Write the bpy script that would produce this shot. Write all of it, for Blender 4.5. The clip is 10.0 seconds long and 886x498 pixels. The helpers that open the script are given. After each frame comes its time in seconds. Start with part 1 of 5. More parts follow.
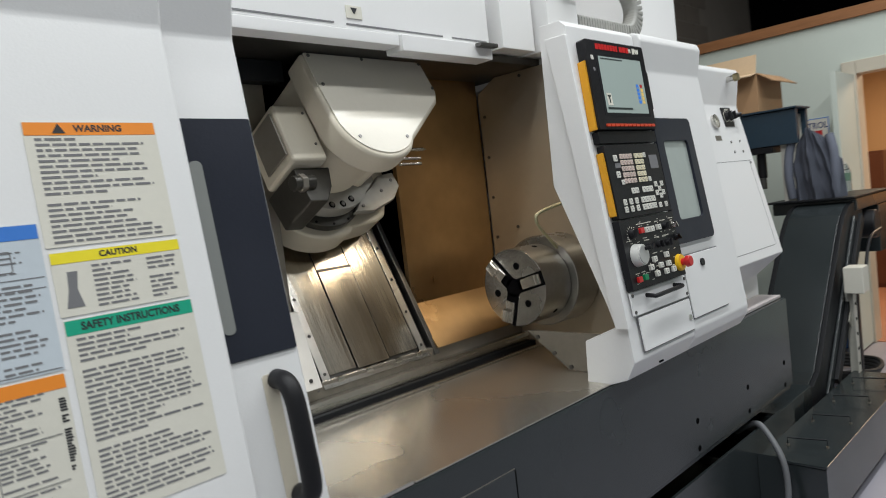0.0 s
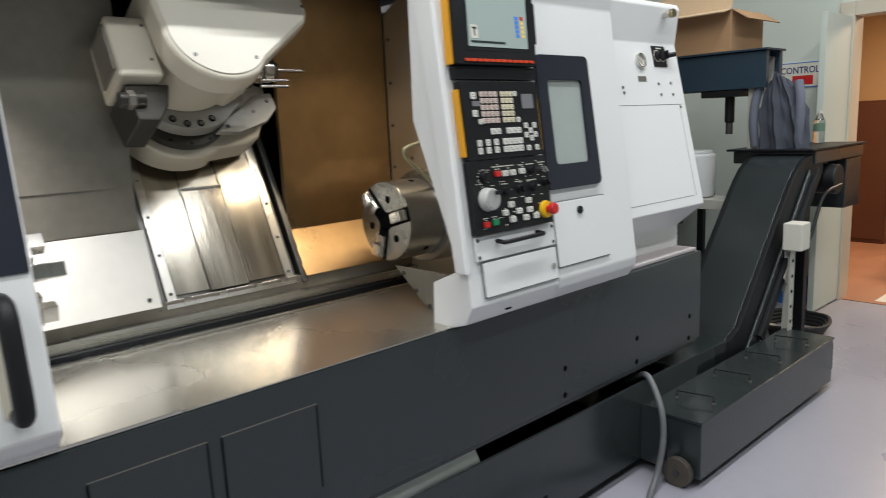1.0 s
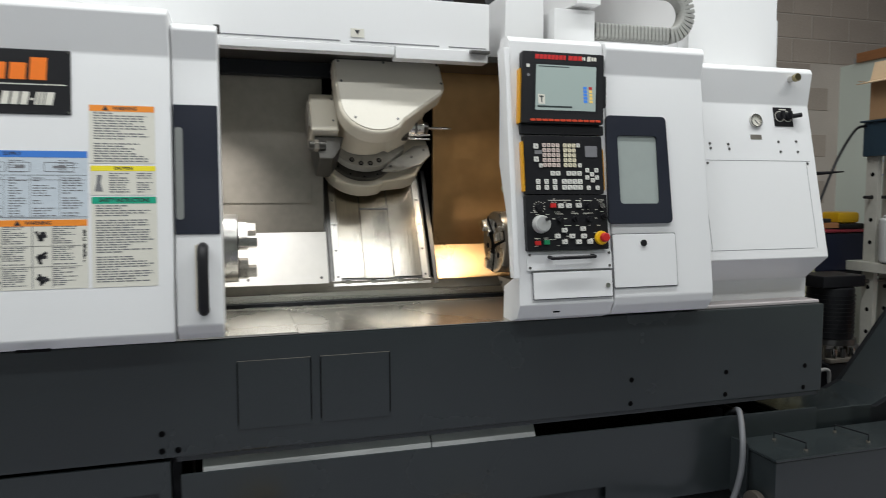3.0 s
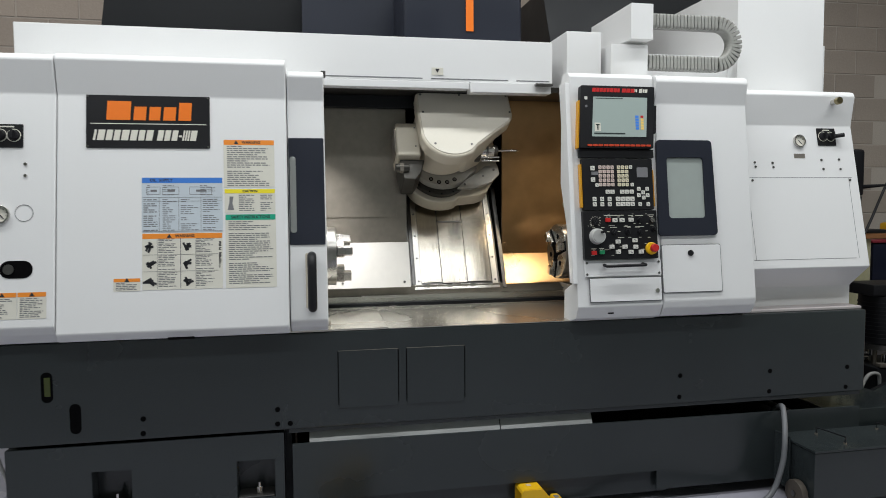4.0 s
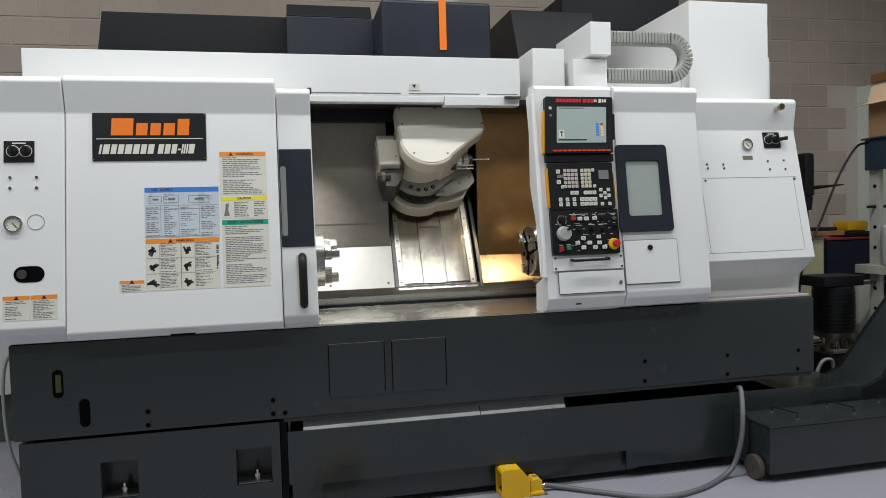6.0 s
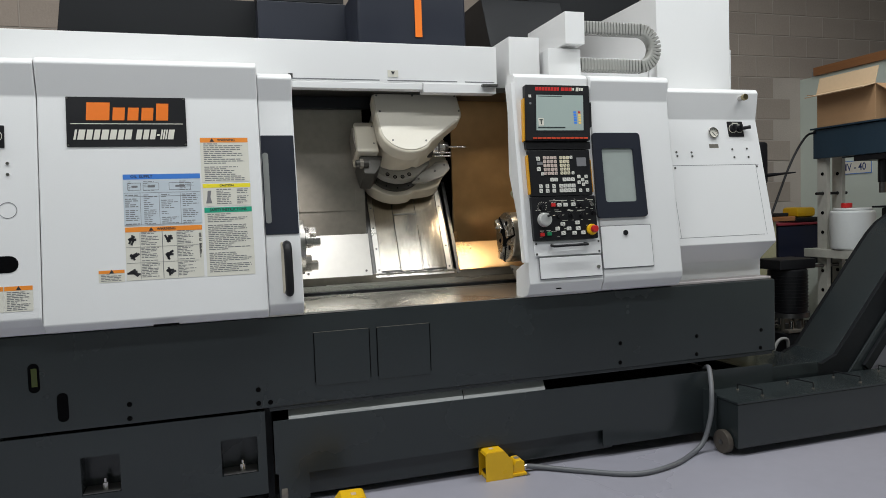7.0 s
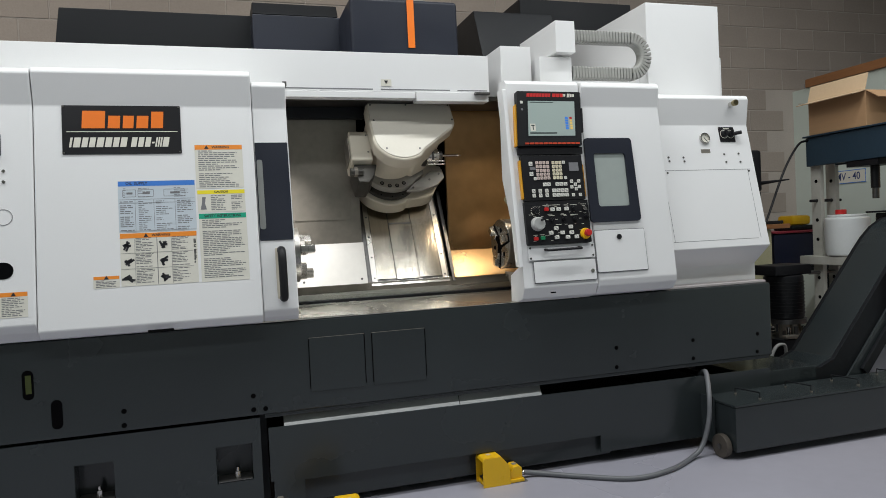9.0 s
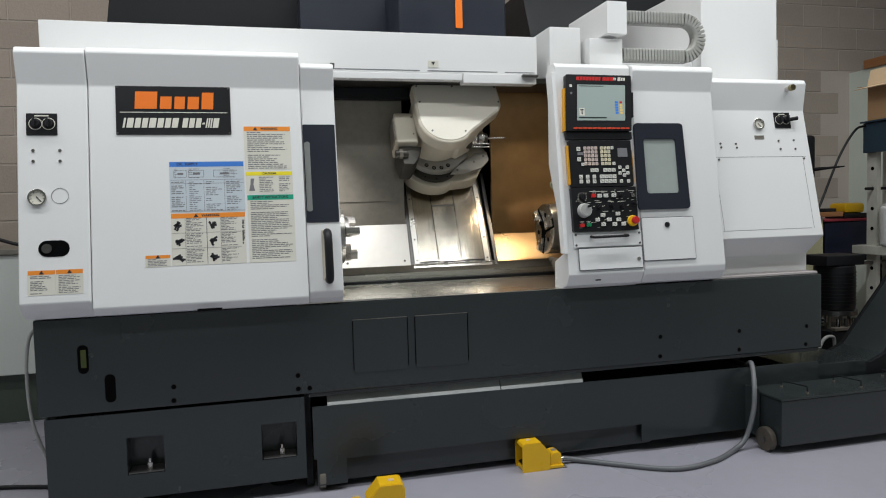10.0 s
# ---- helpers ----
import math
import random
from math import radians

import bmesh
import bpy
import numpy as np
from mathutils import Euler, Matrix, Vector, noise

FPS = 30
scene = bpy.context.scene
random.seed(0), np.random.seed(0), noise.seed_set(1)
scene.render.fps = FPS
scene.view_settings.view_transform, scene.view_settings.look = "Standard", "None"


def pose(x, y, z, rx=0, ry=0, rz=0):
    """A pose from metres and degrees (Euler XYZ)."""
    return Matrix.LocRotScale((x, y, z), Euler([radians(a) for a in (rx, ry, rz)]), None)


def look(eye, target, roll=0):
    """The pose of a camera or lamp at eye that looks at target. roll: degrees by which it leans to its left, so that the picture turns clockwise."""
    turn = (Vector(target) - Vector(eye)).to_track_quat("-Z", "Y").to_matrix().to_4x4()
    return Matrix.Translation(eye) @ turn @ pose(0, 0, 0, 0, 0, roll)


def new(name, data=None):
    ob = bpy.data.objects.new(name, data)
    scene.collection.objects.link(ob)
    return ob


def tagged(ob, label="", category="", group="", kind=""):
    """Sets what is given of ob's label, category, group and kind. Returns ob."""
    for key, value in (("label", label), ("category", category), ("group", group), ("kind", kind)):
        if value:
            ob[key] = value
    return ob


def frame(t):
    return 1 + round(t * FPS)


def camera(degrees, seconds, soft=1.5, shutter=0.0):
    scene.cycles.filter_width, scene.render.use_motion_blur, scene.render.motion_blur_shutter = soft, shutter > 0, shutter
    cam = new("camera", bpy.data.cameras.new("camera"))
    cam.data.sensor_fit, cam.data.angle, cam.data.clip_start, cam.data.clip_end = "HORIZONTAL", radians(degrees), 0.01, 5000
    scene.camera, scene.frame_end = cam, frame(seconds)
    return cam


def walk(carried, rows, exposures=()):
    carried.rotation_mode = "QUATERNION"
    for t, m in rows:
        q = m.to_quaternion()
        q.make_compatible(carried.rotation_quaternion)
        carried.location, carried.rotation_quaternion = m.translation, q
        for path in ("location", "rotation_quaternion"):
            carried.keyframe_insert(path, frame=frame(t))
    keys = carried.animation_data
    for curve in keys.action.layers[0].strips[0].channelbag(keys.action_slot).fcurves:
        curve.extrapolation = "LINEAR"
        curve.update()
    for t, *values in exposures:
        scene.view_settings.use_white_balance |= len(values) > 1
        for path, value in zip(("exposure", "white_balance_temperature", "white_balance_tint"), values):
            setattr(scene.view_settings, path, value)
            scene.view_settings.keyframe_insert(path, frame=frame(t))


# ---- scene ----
import collections
cam = camera(65.2, 10.0, soft=0.7, shutter=0.4)
PATH = [
    (0, (0.527, -1.081, 1.402), (1.941, 0.327, 1.277), -6.6),
    (0.5, (0.728, -1.289, 1.423), (1.994, 0.238, 1.164), -5.3),
    (1, (0.937, -1.406, 1.406), (2.26, 0.053, 1.052), -2.6),
    (1.5, (1.15, -1.588, 1.37), (2.438, -0.107, 0.99), -6.4),
    (2, (1.316, -1.831, 1.371), (2.29, -0.132, 0.966), -4.8),
    (2.5, (1.263, -2.085, 1.255), (2.077, -0.269, 1.058), -2.0),
    (3, (1.26, -2.385, 1.302), (1.829, -0.474, 1.147), -0.2),
    (4.3, (1.114, -2.867, 1.342), (1.481, -0.905, 1.231), -0.3),
    (4.5, (1.111, -2.925, 1.263), (1.47, -0.959, 1.183), -0.2),
    (5, (1.131, -2.998, 1.238), (1.492, -1.032, 1.172), -0.7),
    (5.5, (1.167, -3.038, 1.267), (1.528, -1.072, 1.199), -1.2),
    (7, (0.922, -3.003, 1.258), (1.51, -1.095, 1.145), -2.0),
    (7.5, (0.948, -3.048, 1.244), (1.516, -1.134, 1.119), -1.6),
    (8, (0.925, -3.037, 1.24), (1.501, -1.127, 1.092), -1.4),
    (8.5, (0.89, -3.012, 1.239), (1.509, -1.114, 1.107), -1.5),
    (9, (0.942, -3.026, 1.176), (1.532, -1.115, 1.129), -2.7),
    (9.5, (0.977, -3.035, 1.234), (1.468, -1.098, 1.169), -1.9),
    (10, (0.905, -3.003, 1.22), (1.395, -1.067, 1.105), -1.6),
]
walk(cam, [(t, look(eye, target, roll)) for t, eye, target, roll in PATH],
     exposures=[(0, -0.32), (0.5, -0.24), (1.0, -0.15), (2.0, -0.12), (3.0, -0.26), (4.5, -0.38), (10, -0.38)])

# ---- world and light ----
world = bpy.data.worlds.new("world")
scene.world = world
world.use_nodes = True
world.node_tree.nodes["Background"].inputs[0].default_value = (0.75, 0.85, 1.0, 1)
world.node_tree.nodes["Background"].inputs[1].default_value = 0.01


def area_lamp(name, eye, target, sx, sy, watts, colour, spread=180):
    data = bpy.data.lights.new(name, "AREA")
    data.shape, data.size, data.size_y, data.energy, data.color = "RECTANGLE", sx, sy, watts, colour
    data.spread = radians(spread)
    ob = new(name, data)
    ob.matrix_world = look(eye, target)
    return ob


COOL = (0.95, 0.98, 0.985)
# strip lights under the shop ceiling: one row over the machine's front, one over the aisle, and an added pair that
# brightens the block wall
for lx in (-1.3, 1.4, 4.1):
    area_lamp("strip_light", (lx, -0.65, 4.3), (lx, -0.65, 0), 2.4, 0.16, 67, COOL)
    area_lamp("strip_light", (lx, -2.35, 4.3), (lx, -2.35, 0), 2.4, 0.25, 47, COOL)
area_lamp("strip_light", (-1.3, 1.9, 4.3), (-1.3, 1.9, 0), 2.4, 0.25, 19, (1.0, 0.92, 0.83))
area_lamp("strip_light", (1.9, 1.9, 4.3), (1.9, 1.9, 0), 2.4, 0.25, 13, (1.0, 0.92, 0.83))
# Extra strip, its source assumed, that brightens the office wall and press.
area_lamp("strip_light", (5.5, -0.7, 4.3), (5.5, -0.7, 0), 0.25, 2.4, 20, COOL)
# work lamps inside the machine's enclosure and the office's warm lamp
area_lamp("work_light", (1.14, 0.40, 1.80), (1.28, 0.60, 1.0), 0.16, 0.05, 2.4, (1.0, 0.98, 0.95), 58)
area_lamp("work_light", (2.42, 0.27, 1.80), (2.32, 0.62, 0.95), 0.20, 0.05, 0.9, (1.0, 0.80, 0.55), 84)
area_lamp("office_light", (7.9, -0.3, 2.37), (7.9, -0.3, 0), 1.0, 1.0, 75, (1.0, 0.76, 0.52))


# ---- materials ----
def nodes_of(name):
    m = bpy.data.materials.new(name)
    m.use_nodes = True
    nt = m.node_tree
    return m, nt, nt.nodes["Principled BSDF"]


def mat(name, colour, rough=0.5, metal=0.0, vary=0.08, grain=60.0, blotch=2.5, bump=0.02, spread=0.08, stretch=(1, 1, 1), spec=0.5, per_object=0.0, coat=0.0):
    """A painted or plain surface with fine grain, broad blotches, uneven gloss and light relief."""
    m, nt, bs = nodes_of(name)
    n, l = nt.nodes.new, nt.links.new
    tc = n("ShaderNodeTexCoord")
    mp = n("ShaderNodeMapping")
    mp.inputs["Scale"].default_value = stretch
    l(tc.outputs["Object"], mp.inputs["Vector"])
    fine, broad = n("ShaderNodeTexNoise"), n("ShaderNodeTexNoise")
    fine.inputs["Scale"].default_value, fine.inputs["Detail"].default_value = grain, 6
    broad.inputs["Scale"].default_value, broad.inputs["Detail"].default_value = blotch, 5
    for t in (fine, broad):
        l(mp.outputs[0], t.inputs["Vector"])
    add = n("ShaderNodeMath")
    add.operation = "MULTIPLY_ADD"
    l(broad.outputs[0], add.inputs[0])
    add.inputs[1].default_value = 1.6
    l(fine.outputs[0], add.inputs[2])
    src = add.outputs[0]
    if per_object:
        info = n("ShaderNodeObjectInfo")
        more = n("ShaderNodeMath")
        more.operation = "MULTIPLY_ADD"
        l(info.outputs["Random"], more.inputs[0])
        more.inputs[1].default_value = per_object
        l(src, more.inputs[2])
        src = more.outputs[0]
    ramp = n("ShaderNodeMapRange")
    ramp.inputs["From Min"].default_value, ramp.inputs["From Max"].default_value = 0.7, 1.9 + per_object
    ramp.inputs["To Min"].default_value, ramp.inputs["To Max"].default_value = 1 - vary, 1 + vary
    l(src, ramp.inputs["Value"])
    mul = n("ShaderNodeMix")
    mul.data_type, mul.blend_type = "RGBA", "MULTIPLY"
    mul.inputs["Factor"].default_value = 1
    mul.inputs["A"].default_value = (*colour, 1)
    comb = n("ShaderNodeCombineColor")
    for i in range(3):
        l(ramp.outputs[0], comb.inputs[i])
    l(comb.outputs[0], mul.inputs["B"])
    l(mul.outputs["Result"], bs.inputs["Base Color"])
    rr = n("ShaderNodeMapRange")
    rr.inputs["From Min"].default_value, rr.inputs["From Max"].default_value = 0.3, 0.7
    rr.inputs["To Min"].default_value, rr.inputs["To Max"].default_value = max(0.03, rough - spread), min(1, rough + spread)
    l(broad.outputs[0], rr.inputs["Value"])
    l(rr.outputs[0], bs.inputs["Roughness"])
    if bump:
        bp = n("ShaderNodeBump")
        bp.inputs["Strength"].default_value, bp.inputs["Distance"].default_value = bump * 8, 0.002
        l(fine.outputs[0], bp.inputs["Height"])
        l(bp.outputs[0], bs.inputs["Normal"])
    bs.inputs["Metallic"].default_value = metal
    bs.inputs["Specular IOR Level"].default_value = spec
    bs.inputs["Coat Weight"].default_value = coat
    return m


def glass(name, colour, rough=0.03, mix=0.5):
    """A tinted pane: part clear, part glossy tint."""
    m, nt, bs = nodes_of(name)
    bs.inputs["Base Color"].default_value = (*colour, 1)
    bs.inputs["Roughness"].default_value = rough
    bs.inputs["Transmission Weight"].default_value = mix
    bs.inputs["IOR"].default_value = 1.45
    return m


def glow(name, colour, strength):
    m, nt, bs = nodes_of(name)
    bs.inputs["Base Color"].default_value = (*colour, 1)
    bs.inputs["Emission Color"].default_value = (*colour, 1)
    bs.inputs["Emission Strength"].default_value = strength
    bs.inputs["Roughness"].default_value = 0.15
    return m


WHITE = mat("white enamel", (0.80, 0.80, 0.80), 0.36, vary=0.025, grain=240, bump=0.012, blotch=1.2, spread=0.06)
WHITE2 = mat("warm white enamel", (0.60, 0.55, 0.45), 0.34, vary=0.04, grain=120, bump=0.01)
FACE = mat("satin cream plate", (0.74, 0.70, 0.61), 0.22, vary=0.03, grain=90, bump=0.006)
DARK = mat("charcoal machine enamel", (0.0245, 0.0305, 0.0325), 0.24, vary=0.14, grain=180, bump=0.012, blotch=1.6, spread=0.08, spec=0.58)
# Black for enamelled parts and for gaps coloured as shade.
DARKER = mat("black enamel and deep shade", (0.008, 0.009, 0.011), 0.5, spec=0.25, vary=0.15, grain=120)
NAVY = mat("dark blue grey enamel", (0.016, 0.019, 0.030), 0.42, spec=0.35, vary=0.10, grain=140, bump=0.02)
BLACK = mat("black plastic", (0.010, 0.010, 0.012), 0.42, spec=0.3, vary=0.15, grain=300, bump=0.03)
# Near-black that paints the shade inside holes, slots and voids.
HOLE = mat("painted hollow shade", (0.003, 0.003, 0.0035), 0.9, spec=0.05, vary=0.1)
# Oily iron on the head; on the inner roof the dark colour is shade.
OILY_SHADE = mat("oily black iron and roof shade", (0.045, 0.042, 0.036), 0.35, 0.5, vary=0.25, grain=60)
RUBBER = mat("black rubber", (0.02, 0.02, 0.022), 0.6, vary=0.2, grain=90)
STEEL = mat("brushed stainless", (0.62, 0.60, 0.56), 0.26, 1.0, vary=0.10, grain=40, stretch=(1, 1, 14), bump=0.02, spread=0.08)
# Lighter than the back sheet: direct light on the splash plate, put into colour.
SHEET = mat("splash sheet with painted brightness", (0.72, 0.70, 0.66), 0.40, 0.35, vary=0.06, grain=30, blotch=3, bump=0.01)
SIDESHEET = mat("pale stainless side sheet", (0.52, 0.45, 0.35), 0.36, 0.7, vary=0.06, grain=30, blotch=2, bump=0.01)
STEEL_FLAT = mat("worn stainless shelf", (0.62, 0.59, 0.53), 0.27, 0.9, vary=0.05, grain=150, bump=0.004, blotch=1.5, spread=0.04)
WAYSTEEL = mat("brushed way cover steel", (0.44, 0.405, 0.345), 0.18, 1.0, vary=0.22, grain=14, stretch=(6, 0.3, 0.3), bump=0.035, blotch=2.2, spread=0.07)
DULL_SHEET = mat("dull bright chip sheet", (0.55, 0.56, 0.56), 0.40, 1.0, vary=0.12, grain=30, stretch=(1, 6, 6), blotch=3, bump=0.01)
GROUND = mat("ground chuck steel", (0.36, 0.35, 0.33), 0.27, 0.95, vary=0.14, grain=60, bump=0.006)
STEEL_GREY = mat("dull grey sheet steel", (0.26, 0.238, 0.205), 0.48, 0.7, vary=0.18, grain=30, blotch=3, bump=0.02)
STEEL_BROWN = mat("brown sheet steel", (0.42, 0.265, 0.125), 0.34, 0.9, vary=0.20, grain=16, blotch=2.2, bump=0.012, spread=0.08)
CHROME = mat("polished machined steel", (0.60, 0.58, 0.55), 0.20, 1.0, vary=0.08, grain=90, bump=0.005)
IRON = mat("dark machined iron", (0.16, 0.155, 0.15), 0.35, 0.9, vary=0.25, grain=60)
CAST = mat("oily grey casting", (0.36, 0.35, 0.32), 0.38, 0.25, vary=0.18, grain=40, bump=0.02)
YELLOW = mat("safety yellow enamel", (0.80, 0.47, 0.012), 0.32, vary=0.08, grain=140)
ORANGE = mat("orange enamel", (0.85, 0.19, 0.015), 0.4, vary=0.05)
AMBER = mat("amber plastic strip", (0.75, 0.36, 0.02), 0.4, vary=0.06)
RED = mat("red plastic", (0.55, 0.02, 0.02), 0.35, vary=0.08)
GREEN = mat("green plastic", (0.01, 0.25, 0.10), 0.4, vary=0.08)
KEY = mat("pale key caps", (0.66, 0.65, 0.60), 0.5, vary=0.10, per_object=0.6)
KEYPINK = mat("pinkish key caps", (0.62, 0.50, 0.45), 0.5, vary=0.10, per_object=0.6)
KEYCREAM = mat("cream key caps", (0.72, 0.66, 0.48), 0.5, vary=0.10, per_object=0.6)
PAPER = mat("off-white sticker", (0.70, 0.68, 0.60), 0.45, vary=0.04)
PAPERBLUE = mat("pale blue sticker", (0.55, 0.61, 0.66), 0.45, vary=0.04)
INK = mat("black print", (0.025, 0.025, 0.03), 0.5, vary=0.05)
INKGREY = mat("grey print", (0.18, 0.18, 0.19), 0.5, vary=0.05)
BAND_O = mat("orange print", (0.85, 0.27, 0.03), 0.45, vary=0.04)
BAND_Y = mat("yellow print", (0.85, 0.72, 0.03), 0.45, vary=0.04)
BAND_G = mat("green print", (0.01, 0.36, 0.22), 0.45, vary=0.04)
BAND_B = mat("blue print", (0.05, 0.20, 0.62), 0.45, vary=0.04)
FLOOR = mat("grey floor paint", (0.325, 0.32, 0.37), 0.30, vary=0.07, grain=14, blotch=0.9, bump=0.006, spread=0.10)
BLOCK = mat("painted concrete block", (0.36, 0.305, 0.262), 0.8, vary=0.16, grain=70, blotch=4, bump=0.12, per_object=0.8)
MORTAR = mat("pale mortar", (0.47, 0.415, 0.37), 0.9, vary=0.12, grain=90, bump=0.1)
PLASTER = mat("pale green wall paint", (0.60, 0.66, 0.60), 0.6, vary=0.03, grain=80)
CEIL = mat("grey ceiling", (0.28, 0.285, 0.28), 0.8, vary=0.05)
WOOD = mat("varnished brown timber", (0.30, 0.13, 0.05), 0.45, vary=0.2, grain=12, stretch=(1, 1, 12))
OFFICE = mat("tan office wall", (0.60, 0.38, 0.20), 0.7, vary=0.06)
CARPET = mat("red-brown office floor", (0.36, 0.17, 0.10), 0.6, vary=0.15, grain=60)
CARDBOARD = mat("brown cardboard", (0.42, 0.25, 0.13), 0.75, vary=0.10, grain=50, stretch=(1, 1, 8))
CARDPALE = mat("pale cardboard flap", (0.60, 0.44, 0.28), 0.75, vary=0.08, grain=50)
PRESSBLUE = mat("dark teal press enamel", (0.020, 0.042, 0.065), 0.4, vary=0.15, grain=60)
POST = mat("grey-white post enamel", (0.52, 0.51, 0.46), 0.5, vary=0.14, grain=30, blotch=6)
JUG = mat("milky plastic", (0.72, 0.74, 0.74), 0.4, vary=0.04)
CLOTH = mat("grey-blue cloth", (0.15, 0.165, 0.21), 0.9, vary=0.2, grain=200, bump=0.1)
CABLE = mat("grey cable sheath", (0.13, 0.135, 0.145), 0.45, vary=0.12)
CABLE_PALE = mat("pale grey hose", (0.36, 0.36, 0.35), 0.45, vary=0.12)
HOSEGREY = mat("grey segmented cable chain", (0.30, 0.30, 0.28), 0.45, vary=0.15)
PANE = glass("smoked window pane", (0.50, 0.52, 0.50), 0.10, 0.55)
LCD = glow("screen glow", (0.30, 0.36, 0.34), 0.28)
LCDBLUE = glow("screen blue", (0.06, 0.20, 0.60), 0.35)
LCDGOLD = glow("screen gold", (0.70, 0.50, 0.15), 0.3)
LCDDARK = mat("screen dark bar", (0.03, 0.04, 0.04), 0.3)
SKIRT = mat("pinkish grey enamel", (0.50, 0.46, 0.46), 0.45, vary=0.05)
CREAM = mat("aged cream enamel", (0.42, 0.40, 0.25), 0.5, vary=0.2)


# ---- mesh helpers ----
def weigh_normals(me, limit=math.cos(radians(40))):
    """Shading normals weighed by face area, so that flat faces stay flat beside their rounded edges."""
    faces = [(p.normal.copy(), p.area) for p in me.polygons]
    around = collections.defaultdict(list)
    for p in me.polygons:
        for v in p.vertices:
            around[v].append(p.index)
    normals = []
    for p in me.polygons:
        own = faces[p.index][0]
        for v in p.vertices:
            n = Vector((0, 0, 0))
            for k in around[v]:
                if faces[k][0].dot(own) > limit:
                    n += faces[k][0] * faces[k][1]
            normals.append(n.normalized() if n.length > 1e-12 else own)
    me.normals_split_custom_set(normals)


def mesh_of(name, bm, material, smooth=False):
    me = bpy.data.meshes.new(name)
    bmesh.ops.recalc_face_normals(bm, faces=bm.faces)
    bm.to_mesh(me)
    bm.free()
    me.materials.append(material)
    if smooth:
        for p in me.polygons:
            p.use_smooth = True
        weigh_normals(me)
    return me


def thing(name, base, label, category, group="", kind=""):
    ob = new(name)
    ob.empty_display_size = 0.05
    ob.location = base
    return tagged(ob, label, category, group, kind)


def part(name, bm, material, parent, label="", smooth=True, m=None):
    ob = new(name, mesh_of(name, bm, material, smooth))
    hang(ob, parent)
    if m is not None:
        ob.matrix_basis = m
    return tagged(ob, label)


def hang(ob, parent):
    if parent is not None:
        ob.parent = parent
        if parent.type == "EMPTY":
            ob.matrix_parent_inverse = Matrix.Translation(-parent.location)
        else:
            ob.matrix_parent_inverse = parent.matrix_basis.inverted()
    return ob


def solid(name, bm, material, label, category, group="", kind="", smooth=True):
    return tagged(new(name, mesh_of(name, bm, material, smooth)), label, category, group, kind)


def soften(bm, w, seg=2, angle=25):
    if w > 0:
        es = [e for e in bm.edges if len(e.link_faces) == 2 and e.calc_face_angle(0) > radians(angle)]
        bmesh.ops.bevel(bm, geom=es, offset=w, segments=seg, profile=0.5, affect="EDGES", clamp_overlap=True)
    return bm


def box(x0, x1, y0, y1, z0, z1, w=0.004, m=None, bm=None, seg=2):
    own = bmesh.new()
    bmesh.ops.create_cube(own, size=1, matrix=Matrix.LocRotScale(((x0 + x1) / 2, (y0 + y1) / 2, (z0 + z1) / 2), None, (abs(x1 - x0), abs(y1 - y0), abs(z1 - z0))))
    soften(own, w, seg)
    if m is not None:
        bmesh.ops.transform(own, matrix=m, verts=own.verts)
    return merge(bm, own)


def merge(bm, own):
    if bm is None:
        return own
    me = bpy.data.meshes.new("tmp")
    own.to_mesh(me)
    own.free()
    bm.from_mesh(me)
    bpy.data.meshes.remove(me)
    return bm


def prism(outline, lo, hi, axis="x", w=0.006, seg=2, bm=None, m=None, angle=25):
    """An outline pulled along one axis. axis x: outline in (y, z); y: in (x, z); z: in (x, y)."""
    own = bmesh.new()
    put = {"x": lambda a, b, c: (c, a, b), "y": lambda a, b, c: (a, c, b), "z": lambda a, b, c: (a, b, c)}[axis]
    v0 = [own.verts.new(put(a, b, lo)) for a, b in outline]
    v1 = [own.verts.new(put(a, b, hi)) for a, b in outline]
    own.faces.new(v0)
    own.faces.new(v1[::-1])
    for i in range(len(outline)):
        j = (i + 1) % len(outline)
        own.faces.new((v0[i], v1[i], v1[j], v0[j]))
    bmesh.ops.recalc_face_normals(own, faces=own.faces)
    soften(own, w, seg, angle)
    if m is not None:
        bmesh.ops.transform(own, matrix=m, verts=own.verts)
    return merge(bm, own)


def rounded(w, h, r, n=5, cx=0, cy=0):
    pts = []
    for sx, sy, a0 in ((1, 1, 0), (-1, 1, 90), (-1, -1, 180), (1, -1, 270)):
        for k in range(n + 1):
            a = radians(a0 + 90 * k / n)
            pts.append((cx + sx * (w / 2 - r) + r * math.cos(a), cy + sy * (h / 2 - r) + r * math.sin(a)))
    return pts


def rod(p0, p1, r, r2=None, seg=24, w=0.0, bm=None):
    p0, p1 = Vector(p0), Vector(p1)
    own = bmesh.new()
    d = p1 - p0
    bmesh.ops.create_cone(own, cap_ends=True, segments=seg, radius1=r, radius2=r if r2 is None else r2, depth=d.length,
                          matrix=Matrix.Translation((p0 + p1) / 2) @ d.to_track_quat("Z", "Y").to_matrix().to_4x4())
    soften(own, w, 2, 50)
    return merge(bm, own)


def smooth_line(points, steps=8):
    pts = [Vector(p) for p in points]
    ext = [2 * pts[0] - pts[1]] + pts + [2 * pts[-1] - pts[-2]]
    out = []
    for i in range(1, len(ext) - 2):
        a, b, c, d = ext[i - 1:i + 3]
        for k in range(steps):
            t = k / steps
            out.append(0.5 * (2 * b + (c - a) * t + (2 * a - 5 * b + 4 * c - d) * t * t + (3 * b - a - 3 * c + d) * t ** 3))
    return out + [pts[-1]]


